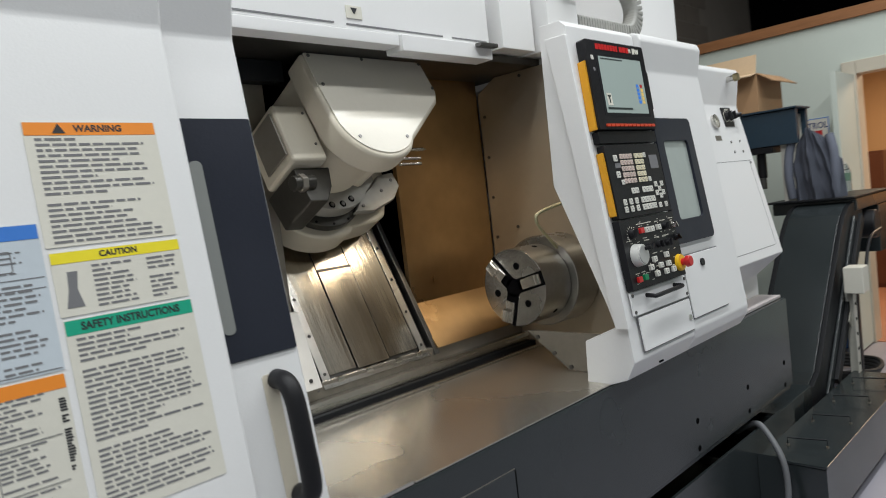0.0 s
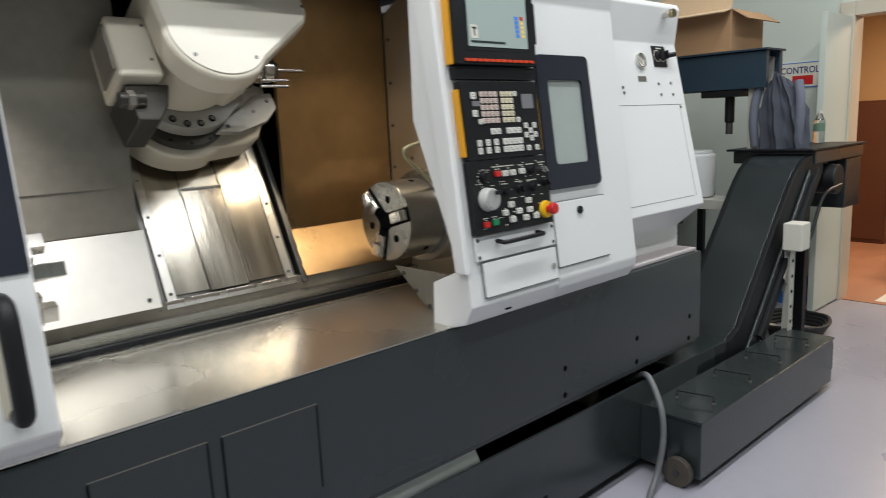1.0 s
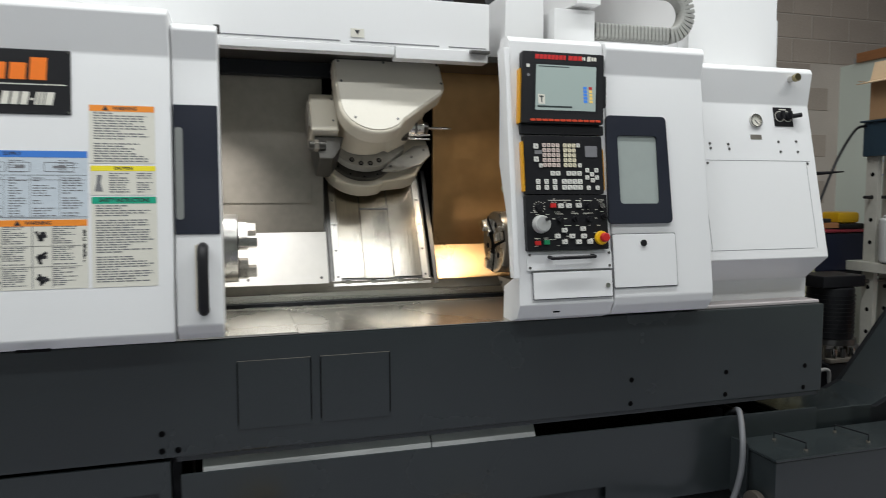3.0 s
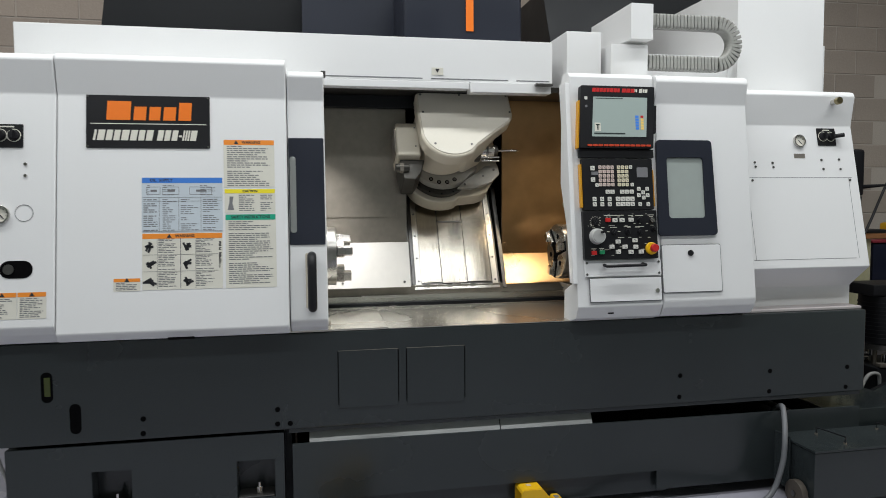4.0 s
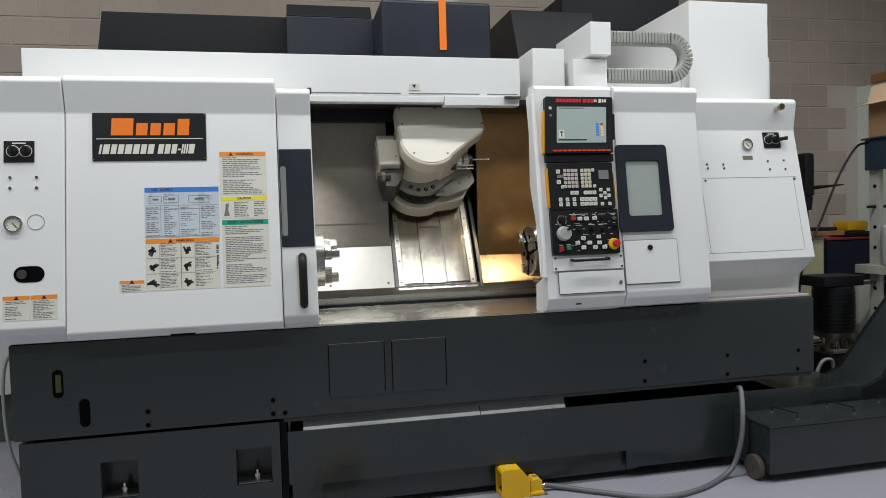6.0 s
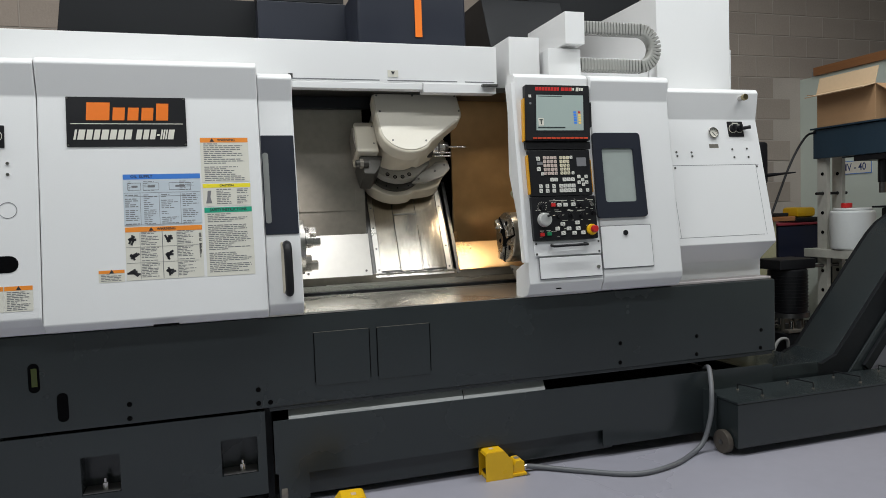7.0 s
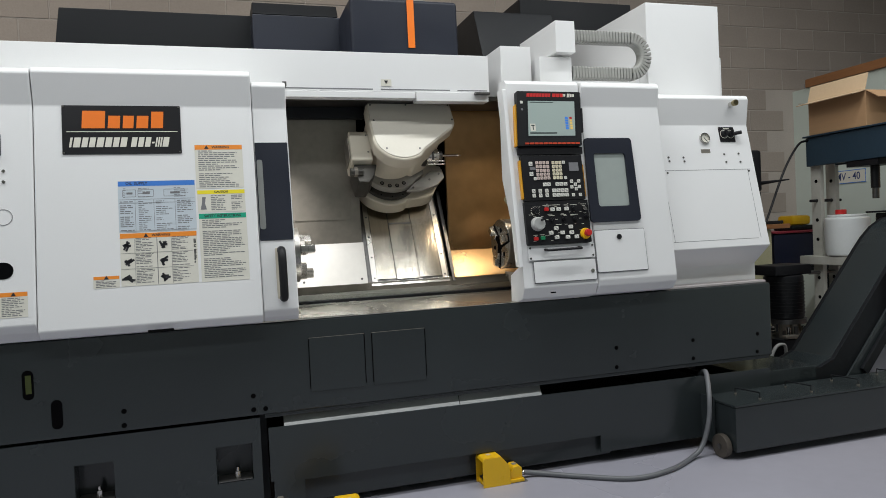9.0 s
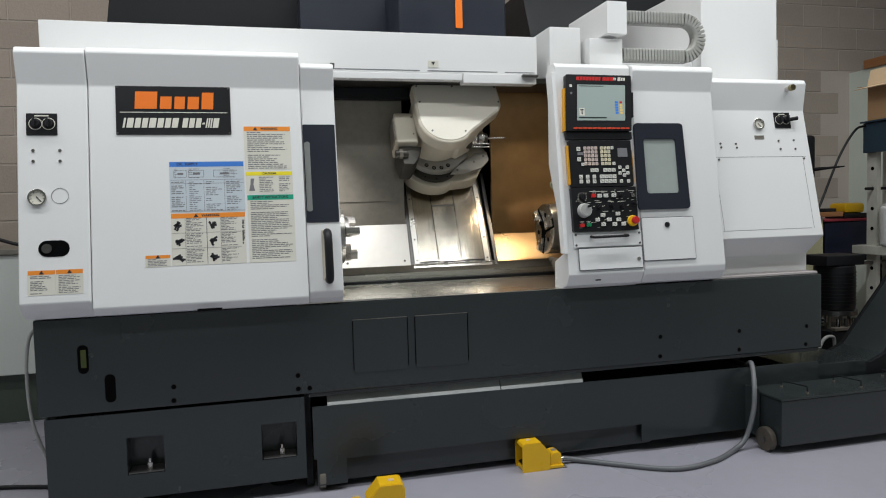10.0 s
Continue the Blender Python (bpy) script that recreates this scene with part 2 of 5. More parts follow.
def tube(points, r, seg=10, steps=8, bm=None, curved=True):
    line = smooth_line(points, steps) if curved else [Vector(p) for p in points]
    own = bmesh.new()
    rings = []
    up = Vector((0.3, 0.2, 1)).normalized()
    for i, p in enumerate(line):
        d = (line[min(i + 1, len(line) - 1)] - line[max(i - 1, 0)]).normalized()
        s = d.cross(up)
        s = s.normalized() if s.length > 1e-3 else d.cross(Vector((1, 0, 0))).normalized()
        u = s.cross(d).normalized()
        up = u
        rings.append([own.verts.new(p + r * (math.cos(2 * math.pi * k / seg) * s + math.sin(2 * math.pi * k / seg) * u)) for k in range(seg)])
    for a, b in zip(rings, rings[1:]):
        for k in range(seg):
            own.faces.new((a[k], a[(k + 1) % seg], b[(k + 1) % seg], b[k]))
    own.faces.new(rings[0])
    own.faces.new(rings[-1][::-1])
    return merge(bm, own)


def frame_with_hole(outer, inner, lo, hi, w=0.003):
    """A ring between two outlines of equal count, thick from lo to hi (in its own x, y, z)."""
    bm = bmesh.new()
    rows = [[bm.verts.new((x, y, z)) for x, y in o] for o, z in ((outer, lo), (outer, hi), (inner, hi), (inner, lo))]
    n = len(outer)
    for a, b in ((0, 1), (1, 2), (2, 3), (3, 0)):
        for i in range(n):
            j = (i + 1) % n
            bm.faces.new((rows[a][i], rows[a][j], rows[b][j], rows[b][i]))
    bmesh.ops.recalc_face_normals(bm, faces=bm.faces)
    return soften(bm, w, 2, 50)


class Slope:
    """A leaning front face, y = a + b z. at() gives the pose of a plate on it: its own x to the right, y up the slope, z outwards."""

    def __init__(self, a, b):
        self.a, self.b, self.n = a, b, math.sqrt(1 + b * b)

    def y(self, z):
        return self.a + self.b * z

    def at(self, x, z, off=0.0):
        ex, ey = Vector((1, 0, 0)), Vector((0, self.b, 1)) / self.n
        ez = ex.cross(ey)
        m = Matrix((ex, ey, ez)).transposed().to_4x4()
        m.translation = Vector((x, self.y(z), z)) + off * ez
        return m


def lettering(text, size, material, parent, m, name="lettering", depth=0.0008, bold=0.0, squeeze=1.0, shear=0.0, align="CENTER"):
    cu = bpy.data.curves.new(name, "FONT")
    cu.body, cu.size, cu.extrude, cu.offset, cu.shear = text, size, depth, bold, shear
    cu.align_x, cu.align_y, cu.resolution_u = align, "CENTER", 3
    tmp = bpy.data.objects.new("tmp", cu)
    me = bpy.data.meshes.new_from_object(tmp)
    bpy.data.objects.remove(tmp)
    me.materials.clear()
    me.materials.append(material)
    me.transform(Matrix.Diagonal((squeeze, 1, 1, 1)))
    ob = hang(new(name, me), parent)
    ob.matrix_basis = m
    return ob


def plate(name, x0, x1, z0, z1, face, material, parent, thick=0.003, off=0.0, r=0.004, w=0.001, label=""):
    h = (z1 - z0) * face.n
    bm = prism(rounded(x1 - x0, h, min(r, (x1 - x0) / 2.01, h / 2.01), 4), 0, thick, "z", w)
    return part(name, bm, material, parent, label, True, face.at((x0 + x1) / 2, (z0 + z1) / 2, off))


# ---- the shop: floor, walls, ceiling ----
WX, WY = 6.42, 2.59          # office wall, block wall
solid("floor", box(-8, 12, -9, WY + 0.2, -0.15, 0, 0), FLOOR, "light grey painted concrete shop floor", "floor", kind="structure", smooth=False)
# Ceiling is out of view; its grey is set to cut bounced light.
solid("ceiling", box(-8, 12, -9, WY + 0.2, 4.9, 5.0, 0), CEIL, "unseen high shop ceiling in dull grey", "ceiling", kind="structure", smooth=False)
solid("wall_west", box(-5.2, -5.0, -9, WY, 0, 4.9, 0), PLASTER, "pale painted shop wall", "wall", kind="structure", smooth=False)
solid("wall_south", box(-5, 11, -7.2, -7.0, 0, 4.9, 0), PLASTER, "pale painted shop wall", "wall", kind="structure", smooth=False)
wall_north = solid("wall_north", box(-5, 11.0, WY, WY + 0.2, 0, 4.9, 0), MORTAR, "brown-grey painted concrete block wall", "wall", kind="structure", smooth=False)

# office wall with its doorway; the far wall is coloured black for the dark space above
DY0, DY1, DH = -0.62, 0.31, 2.02
bm = box(WX, WX + 0.14, DY1, WY, 0, 2.42, 0)
box(WX, WX + 0.14, -7, DY0, 0, 2.42, 0, bm=bm)
box(WX, WX + 0.14, DY0, DY1, DH, 2.42, 0, bm=bm)
wall_east = solid("wall_east", bm, PLASTER, "pale green painted office wall with a doorway", "wall", kind="structure", smooth=False)
solid("wall_upper", box(10.8, 10.94, -7, WY, 0, 4.9, 0), HOLE, "far wall coloured black for the dark space above the office", "wall", kind="structure", smooth=False)
solid("trim", box(WX - 0.03, WX + 0.14, -7, 2.40, 2.42, 2.50, 0.004), WOOD, "brown timber band along the office wall's top", "trim", kind="structure")
door_1 = thing("door_1", (WX, 0, 0), "white painted office door frame, open to a lit office", "door", kind="structure")
part("door_frame", box(WX - 0.02, WX + 0.16, DY1 - 0.005, DY1 + 0.09, 0, DH + 0.09, 0.004), WHITE2, door_1)
part("door_frame", box(WX - 0.02, WX + 0.16, DY0 - 0.09, DY0 + 0.005, 0, DH + 0.09, 0.004), WHITE2, door_1)
part("door_frame", box(WX - 0.02, WX + 0.16, DY0 + 0.0055, DY1 - 0.0055, DH - 0.005, DH + 0.09, 0.004), WHITE2, door_1)
leaf = part("door_leaf", box(5.93, WX - 0.022, 0.318, 0.358, 0.012, DH - 0.01, 0.003), PLASTER, door_1, "pale painted door leaf, standing open")
part("door_knob", rod((5.985, 0.290, 1.0), (5.985, 0.317, 1.0), 0.024, 0.020, seg=20, w=0.004), CHROME, leaf)
solid("wall_office", box(9.4, 9.5, -3.5, 3, 0, 2.42, 0), OFFICE, "tan lit office wall", "wall", kind="structure", smooth=False)
solid("wall_office_side", box(WX + 0.14, 9.4, 1.6, 1.7, 0, 2.42, 0), OFFICE, "tan lit office wall", "wall", kind="structure", smooth=False)
solid("wall_office_far", box(WX + 0.14, 9.4, -3.5, -3.4, 0, 2.42, 0), OFFICE, "tan lit office wall", "wall", kind="structure", smooth=False)
solid("ceiling_office", box(WX + 0.142, 9.5, -7, WY, 2.42, 2.5, 0), CEIL, "office ceiling", "ceiling", kind="structure", smooth=False)
solid("floor_office", box(WX + 0.02, 9.4, -3.4, 1.6, 0.0, 0.006, 0), CARPET, "red-brown office floor", "floor", kind="structure", smooth=False)

# ---- the lathe: shell ----
L, M, R = Slope(-0.205, 0.148), Slope(-0.205, 0.130), Slope(-0.226, 0.220)
D = Slope(-0.175, 0.148)
H = Slope(-0.432, 0.5)       # tooling head's face, parallel to the slanting way cover
C = Slope(0.145, 0.50)       # slanting way cover
F0 = Slope(0.0, 0.0)         # base front
lathe = thing("cnc_lathe", (1.85, 0.6, 0), "white and charcoal turning machine with its door open", "machine")

base = part("base_skirt", box(0.0, 3.7, 0.0, 1.5, 0.440, 0.828, 0.008), DARK, lathe, "charcoal enamelled base skirt")


def holed_block(xs, zs, holes, y0, y1, y2):
    """A block whose front slab (y0 to y1) is cut by square pockets; xs and zs are its grid lines, holes the cells cut out."""
    bm = bmesh.new()
    v = {(i, j, y): bm.verts.new((x, y, z)) for i, x in enumerate(xs) for j, z in enumerate(zs) for y in (y0, y1)}
    nx, nz = len(xs) - 1, len(zs) - 1
    for i in range(nx):
        for j in range(nz):
            if (i, j) in holes:
                bm.faces.new([v[p + (y1,)] for p in ((i, j), (i + 1, j), (i + 1, j + 1), (i, j + 1))])
            else:
                bm.faces.new([v[p + (y0,)] for p in ((i, j), (i + 1, j), (i + 1, j + 1), (i, j + 1))])
            for p, q, n in (((i, j), (i + 1, j), (i, j - 1)), ((i, j + 1), (i + 1, j + 1), (i, j + 1)), ((i, j), (i, j + 1), (i - 1, j)), ((i + 1, j), (i + 1, j + 1), (i + 1, j))):
                out = not (0 <= n[0] < nx and 0 <= n[1] < nz)
                if ((i, j) not in holes) and (out or n in holes):
                    bm.faces.new([v[p + (y0,)], v[q + (y0,)], v[q + (y1,)], v[p + (y1,)]])
    ring = [v[(i, 0, y1)] for i in range(nx + 1)] + [v[(nx, j, y1)] for j in range(1, nz + 1)] + [v[(i, nz, y1)] for i in range(nx - 1, -1, -1)] + [v[(0, j, y1)] for j in range(nz - 1, 0, -1)]
    far = [bm.verts.new((w.co.x, y2, w.co.z)) for w in ring]
    for k in range(len(ring)):
        n = (k + 1) % len(ring)
        bm.faces.new((ring[k], ring[n], far[n], far[k]))
    bm.faces.new(far)
    return bm


foot_block = part("base_foot", holed_block((0.02, 0.315, 0.458, 0.846, 0.993, 1.03), (0.074, 0.172, 0.327, 0.429), {(1, 1), (3, 1)}, 0.0, 0.09, 1.4), DARK, lathe, "charcoal base block with bolt pockets", False)
for x in (0.386, 0.92):
    part("pocket_floor", box(x - 0.068, x + 0.068, 0.004, 0.088, 0.174, 0.180, 0.001), IRON, foot_block)
    part("levelling_bolt", rod((x + 0.01, 0.035, 0.180), (x + 0.01, 0.035, 0.208), 0.013, seg=6, w=0.002), CHROME, foot_block, "bright levelling bolt")
    part("bolt_shank", rod((x + 0.01, 0.035, 0.208), (x + 0.01, 0.035, 0.224), 0.007, seg=10), CHROME, foot_block)
    # Pad is coloured black to hold the shadow under the foot.
    part("levelling_pad", rod((x + 0.01, 0.20, 0.0), (x + 0.01, 0.20, 0.074), 0.06, seg=20), DARKER, foot_block)
# Added black filler that keeps the gap beside the foot in shade.
part("gap_shade_filler", box(1.031, 1.060, 0.06, 0.60, 0.02, 0.4385, 0.001), DARKER, lathe)
part("base_core", box(1.2, 3.6, 0.62, 1.45, 0.02, 0.438, 0.006), DARKER, lathe)
part("skirt_lip", box(1.05, 3.69, 0.012, 0.05, 0.422, 0.439, 0.002), DARK, lathe)
for x, z in ((0.507, 0.521), (0.505, 0.464), (1.008, 0.525), (1.007, 0.467), (1.056, 0.466), (2.752, 0.565), (2.749, 0.469), (3.20, 0.562), (3.198, 0.468), (3.605, 0.56), (3.60, 0.465)):
    part("bolt_hole", rod((x, -0.001, z), (x, 0.004, z), 0.0105, seg=12), HOLE, base)
for x, z in ((0.174, 0.662), (0.268, 0.537)):
    part("slot", prism(rounded(0.04, 0.115, 0.0195, 5, x, z), -0.0015, 0.003, "y", 0), HOLE, base, "black slotted hole")
part("sight_glass", box(0.165, 0.186, -0.003, 0.0, 0.628, 0.70, 0.002), mat("green sight glass", (0.06, 0.075, 0.018), 0.2), base)
for x0, x1 in ((1.251, 1.49), (1.528, 1.768)):
    part("access_panel", box(x0, x1, -0.0025, 0.002, 0.515, 0.747, 0.0012), DARK, base)
    for xs in (x0 - 0.004, x1 + 0.001):
        part("panel_seam", box(xs, xs + 0.003, -0.0028, 0.0, 0.53, 0.745, 0), HOLE, base, smooth=False)
    part("panel_seam", box(x0 - 0.002, x1 + 0.002, -0.0012, 0.0, 0.7475, 0.7495, 0), STEEL_GREY, base, smooth=False)


def cover(face, zb, zband, ztop, under, back=1.3):
    yb, yt = face.y(zb), face.y(zband)
    return [(back, under[1]), (under[0], under[1]), (yb + 0.02, zb - 0.03), (yb, zb), (yt, zband), (yt - 0.022, ztop - 0.025), (yt - 0.012, ztop - 0.007), (yt + 0.01, ztop), (back, ztop)]


left = part("left_cover", prism(cover(L, 0.87, 1.75, 1.905, (0.0, 0.8305)), 0.236, 1.065, w=0.006, seg=3, angle=15), WHITE, lathe, "white enamelled left cover with stickers")
lend = part("end_cover", prism(cover(L, 0.90, 1.752, 1.90, (0.0, 0.8305)), -0.02, 0.233, w=0.006, seg=3, angle=15), WHITE, lathe, "white enamelled end cover")
ry = R.y(1.69)
OUT_R = [(1.3, 0.835), (0.12, 0.835), (0.12, 0.93), (R.y(1.03), 1.03), (R.y(1.69), 1.69), (ry - 0.020, 1.83), (ry - 0.010, 1.848), (ry + 0.012, 1.855), (1.3, 1.855)]
right = part("right_cover", prism(OUT_R, 3.085, 3.712, w=0.005, seg=3, angle=12), WHITE, lathe, "white enamelled right cover")
part("skirt_trim", box(3.065, 3.69, 0.02, 0.118, 0.8285, 0.842, 0.003), SKIRT, lathe)
my = M.y(1.76)
OUT_M = [(0.5, 0.8305), (0.02, 0.8305), (-0.05, 0.845), (M.y(0.91) + 0.008, 0.885), (M.y(0.93), 0.915), (M.y(1.76), 1.76), (my - 0.016, 1.855), (my - 0.006, 1.877), (my + 0.015, 1.885), (0.5, 1.885)]
mid = part("middle_cover", prism(OUT_M, 2.622, 3.062, w=0.006, seg=3, angle=12), WHITE, lathe, "white enamelled cover with a window")
OUT_H = [(0.08, 0.8305), (0.0, 0.8305), (-0.055, 0.848), (M.y(0.91) + 0.004, 0.90), (M.y(1.80) - 0.0, 1.80), (my + 0.01, 1.87), (my + 0.03, 1.888), (0.125, 1.888), (0.13, 1.42), (0.03, 1.17), (-0.012, 1.06), (-0.03, 1.0), (0.075, 0.955)]
house = part("control_housing", prism(OUT_H, 2.235, 2.619, w=0.004, seg=2, angle=12), WHITE, lathe, "white control housing beside the opening")
part("edge_lip", prism([(M.y(1.0) - 0.012, 1.0), (M.y(1.84) - 0.012, 1.84), (M.y(1.84) + 0.06, 1.84), (M.y(1.0) + 0.03, 1.0)], 2.212, 2.233, w=0.004), WHITE, house)
part("rear_hull", box(-0.0, 0.985, 0.35, 1.5, 0.803, 1.88, 0.01), WHITE, lathe)
part("rear_hull", box(2.66, 3.66, 0.51, 1.5, 0.803, 1.84, 0.01), WHITE, lathe)
part("rear_hull", box(0.99, 2.655, 0.955, 1.5, 0.803, 2.0, 0.01), STEEL_GREY, lathe)
beam = part("cross_beam", box(-0.01, 2.275, 0.345, 0.95, 1.888, 2.08, 0.004), WHITE, lathe, "white top beam over the opening")
part("beam_lip", box(1.0, 1.875, 0.337, 0.40, 1.855, 1.886, 0.003), WHITE, beam)
part("beam_lip", box(1.877, 2.262, 0.327, 0.40, 1.840, 1.886, 0.003), WHITE, beam)
for x0, x1 in ((1.215, 1.66), (1.70, 2.06), (2.10, 2.26)):
    part("groove", box(x0, x1, 0.3435, 0.346, 1.897, 1.9015, 0.0), INKGREY, beam, smooth=False)
part("marker_plate", box(1.702, 1.755, 0.342, 0.346, 1.915, 1.948, 0.0005), PAPER, beam)
part("marker_arrow", prism([(1.718, 1.942), (1.738, 1.942), (1.728, 1.926)], 0.340, 0.3425, "y", 0), INK, beam, smooth=False)
part("latch", box(1.203, 1.222, 0.10, 0.16, 1.855, 1.875, 0.002), IRON, lathe)
part("latch", box(2.18, 2.262, 0.30, 0.325, 1.872, 1.884, 0.002), IRON, lathe)

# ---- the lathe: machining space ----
# Roof colour carries the shade under the top beam.
part("inner_roof", box(0.99, 2.66, 0.41, 0.95, 1.86, 1.884, 0), OILY_SHADE, lathe, smooth=False)
part("inner_side", box(0.987, 1.02, 0.12, 0.95, 0.803, 1.859, 0), STEEL_GREY, lathe, smooth=False)
side = part("inner_side", prism([(0.10, 0.803), (0.69, 0.803), (0.69, 1.81), (0.60, 1.858), (0.10, 1.858)], 2.590, 2.618, w=0.002), SIDESHEET, lathe, "bolted stainless side sheet")
for i in range(5):
    part("screw", rod((2.586, 0.665, 1.10 + 0.155 * i), (2.592, 0.665, 1.10 + 0.155 * i), 0.006, seg=10), IRON, side)
for y, z in ((0.56, 1.29), (0.48, 1.84), (0.62, 1.20)):
    part("screw", rod((2.586, y, z), (2.592, y, z), 0.006, seg=10), IRON, side)
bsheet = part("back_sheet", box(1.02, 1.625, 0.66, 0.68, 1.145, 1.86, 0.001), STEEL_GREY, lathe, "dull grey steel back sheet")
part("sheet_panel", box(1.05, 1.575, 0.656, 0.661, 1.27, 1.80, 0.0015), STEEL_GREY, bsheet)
# Baffle is coloured black for the dark band below the beam.
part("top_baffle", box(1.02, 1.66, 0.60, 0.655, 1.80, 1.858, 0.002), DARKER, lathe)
brown = part("back_sheet", box(2.13, 2.588, 0.695, 0.715, 1.072, 1.86, 0.001), STEEL_BROWN, lathe, "brown steel back sheet")
part("stud", rod((2.25, 0.687, 1.145), (2.25, 0.697, 1.145), 0.011, 0.006, seg=12), STEEL_BROWN, brown)
# Added black panel that stands for the dark depth behind the head.
part("back_void_shade", box(1.02, 2.588, 0.93, 0.948, 0.803, 1.859, 0), HOLE, lathe, smooth=False)
sp = part("splash_plate", prism([(0.56, 0.93), (0.64, 1.145), (0.65, 1.145), (0.57, 0.93)], 1.02, 1.63, w=0), SHEET, lathe, "stainless splash plate, coloured bright for the light on it", False)
for x in (1.30, 1.60):
    part("screw", rod((x, 0.566, 0.955), (x, 0.572, 0.953), 0.006, seg=10), IRON, sp)
part("splash_plate", prism([(0.58, 0.93), (0.692, 1.073), (0.70, 1.067), (0.60, 0.93)], 2.12, 2.588, w=0), STEEL_BROWN, lathe, "brown splash plate", False)
part("shelf", prism([(0.004, 0.829), (0.50, 0.829), (0.50, 0.838), (0.004, 0.8325)], 1.455, 2.588, w=0.001), STEEL_FLAT, lathe, "worn stainless front shelf")
part("shelf", prism([(0.004, 0.829), (0.50, 0.829), (0.50, 0.841), (0.004, 0.8365)], 1.02, 1.452, w=0.001), STEEL_FLAT, lathe, "worn stainless front shelf")
# The second strip is coloured black as shade in the gap between rails.
for i, (y0, y1, z1) in enumerate(((0.503, 0.53, 0.846), (0.534, 0.556, 0.858), (0.56, 0.588, 0.890), (0.592, 0.66, 0.932))):
    part("way_rail", box(1.02, 2.588, y0, y1, 0.803, z1, 0.003), (STEEL, DARKER, STEEL, STEEL_GREY)[i], lathe)
guard = part("chuck_guard", prism([(0.02, 0.834), (0.20, 0.836), (0.355, 0.958), (0.02, 0.958)], 2.318, 2.325, w=0.001), STEEL_GREY, lathe, "grey guard sheet under the chuck")
for y, z in ((0.19, 0.848), (0.25, 0.888), (0.31, 0.938)):
    part("screw", rod((2.312, y, z), (2.319, y, z), 0.007, seg=10), IRON, guard)

# slanting way cover
wc = part("way_cover", prism([(C.y(0.90), 0.90), (C.y(1.42), 1.42), (C.y(1.42) + 0.03, 1.42), (C.y(0.90) + 0.03, 0.89)], 1.645, 2.095, w=0.002), IRON, lathe, "polished telescopic way cover")
for x0, x1, z0, z1, off, m_ in ((1.662, 1.690, 0.925, 1.42, 0.006, STEEL), (2.055, 2.083, 0.925, 1.42, 0.006, STEEL), (1.692, 1.795, 0.94, 1.42, 0.002, WAYSTEEL), (1.798, 1.925, 0.935, 1.235, 0.006, WAYSTEEL),
                                (1.928, 2.052, 0.94, 1.42, 0.004, WAYSTEEL), (1.798, 1.925, 1.24, 1.42, 0.003, WAYSTEEL), (1.655, 2.09, 0.905, 0.928, 0.010, STEEL), (1.80, 1.93, 1.232, 1.24, 0.009, IRON)):
    plate("sheet", x0, x1, z0, z1, C, m_, wc, 0.003, off, 0.002, 0.0008)
for x in (1.676, 2.069):
    for z in (0.95, 1.06, 1.17, 1.28):
        part("screw", rod((x, C.y(z) - 0.013, z), (x, C.y(z), z), 0.005, seg=8), IRON, wc)
for x in (1.72, 1.83, 1.95, 2.04):
    part("clip", box(x - 0.012, x + 0.012, C.y(0.925) - 0.02, C.y(0.925), 0.92, 0.935, 0.002), STEEL, wc)
part("side_rail", prism([(C.y(0.91) - 0.02, 0.91), (C.y(1.42) - 0.02, 1.42), (C.y(1.42) + 0.02, 1.42), (C.y(0.91) + 0.02, 0.90)], 2.105, 2.125, w=0.002), IRON, lathe)
part("side_rail", prism([(C.y(0.91) - 0.01, 0.91), (C.y(1.30) - 0.01, 1.30), (C.y(1.30) + 0.02, 1.30), (C.y(0.91) + 0.02, 0.90)], 1.632, 1.642, w=0.002), IRON, lathe)

# tooling head on its tilted face: outlines in (x, z), shifted to the face's own axes
def on_face(pts, face, cx, cz):
    return [(x - cx, (z - cz) * face.n) for x, z in pts]


def arc(cx, cz, r, a0, a1, n):
    return [(cx + r * math.cos(radians(a0 + (a1 - a0) * k / n)), cz + r * math.sin(radians(a0 + (a1 - a0) * k / n))) for k in range(n + 1)]


HC = (1.86, 1.65)


def head_part(name, outline, near, far, w, material, parent, label="", seg=2):
    """A slab of the head between two depths behind its leaning face."""
    return part(name, prism(on_face(outline, H, *HC), -far, -near, "z", w, seg), material, parent, label, True, H.at(*HC))


def chin(cx, cz, rx, rz, a0, a1, n):
    return [(cx + rx * math.cos(radians(a0 + (a1 - a0) * k / n)), cz + rz * math.sin(radians(a0 + (a1 - a0) * k / n))) for k in range(n + 1)]


RIM = [(1.650, 1.859), (2.106, 1.859), (2.114, 1.752), (2.095, 1.722), (1.925, 1.604)] + chin(1.808, 1.676, 0.150, 0.128, -52, -172, 14) + [(1.651, 1.765)]
FACE_PLATE = [(1.660, 1.857), (2.098, 1.857), (2.104, 1.755), (2.088, 1.730), (1.922, 1.615)] + chin(1.808, 1.680, 0.138, 0.118, -52, -170, 14) + [(1.662, 1.765)]
head = head_part("tool_head", RIM, 0.002, 0.085, 0.012, WHITE2, lathe, "cream enamelled milling head", 4)
head_part("face_plate", FACE_PLATE, -0.002, 0.003, 0.0015, FACE, head, "satin cream face plate")
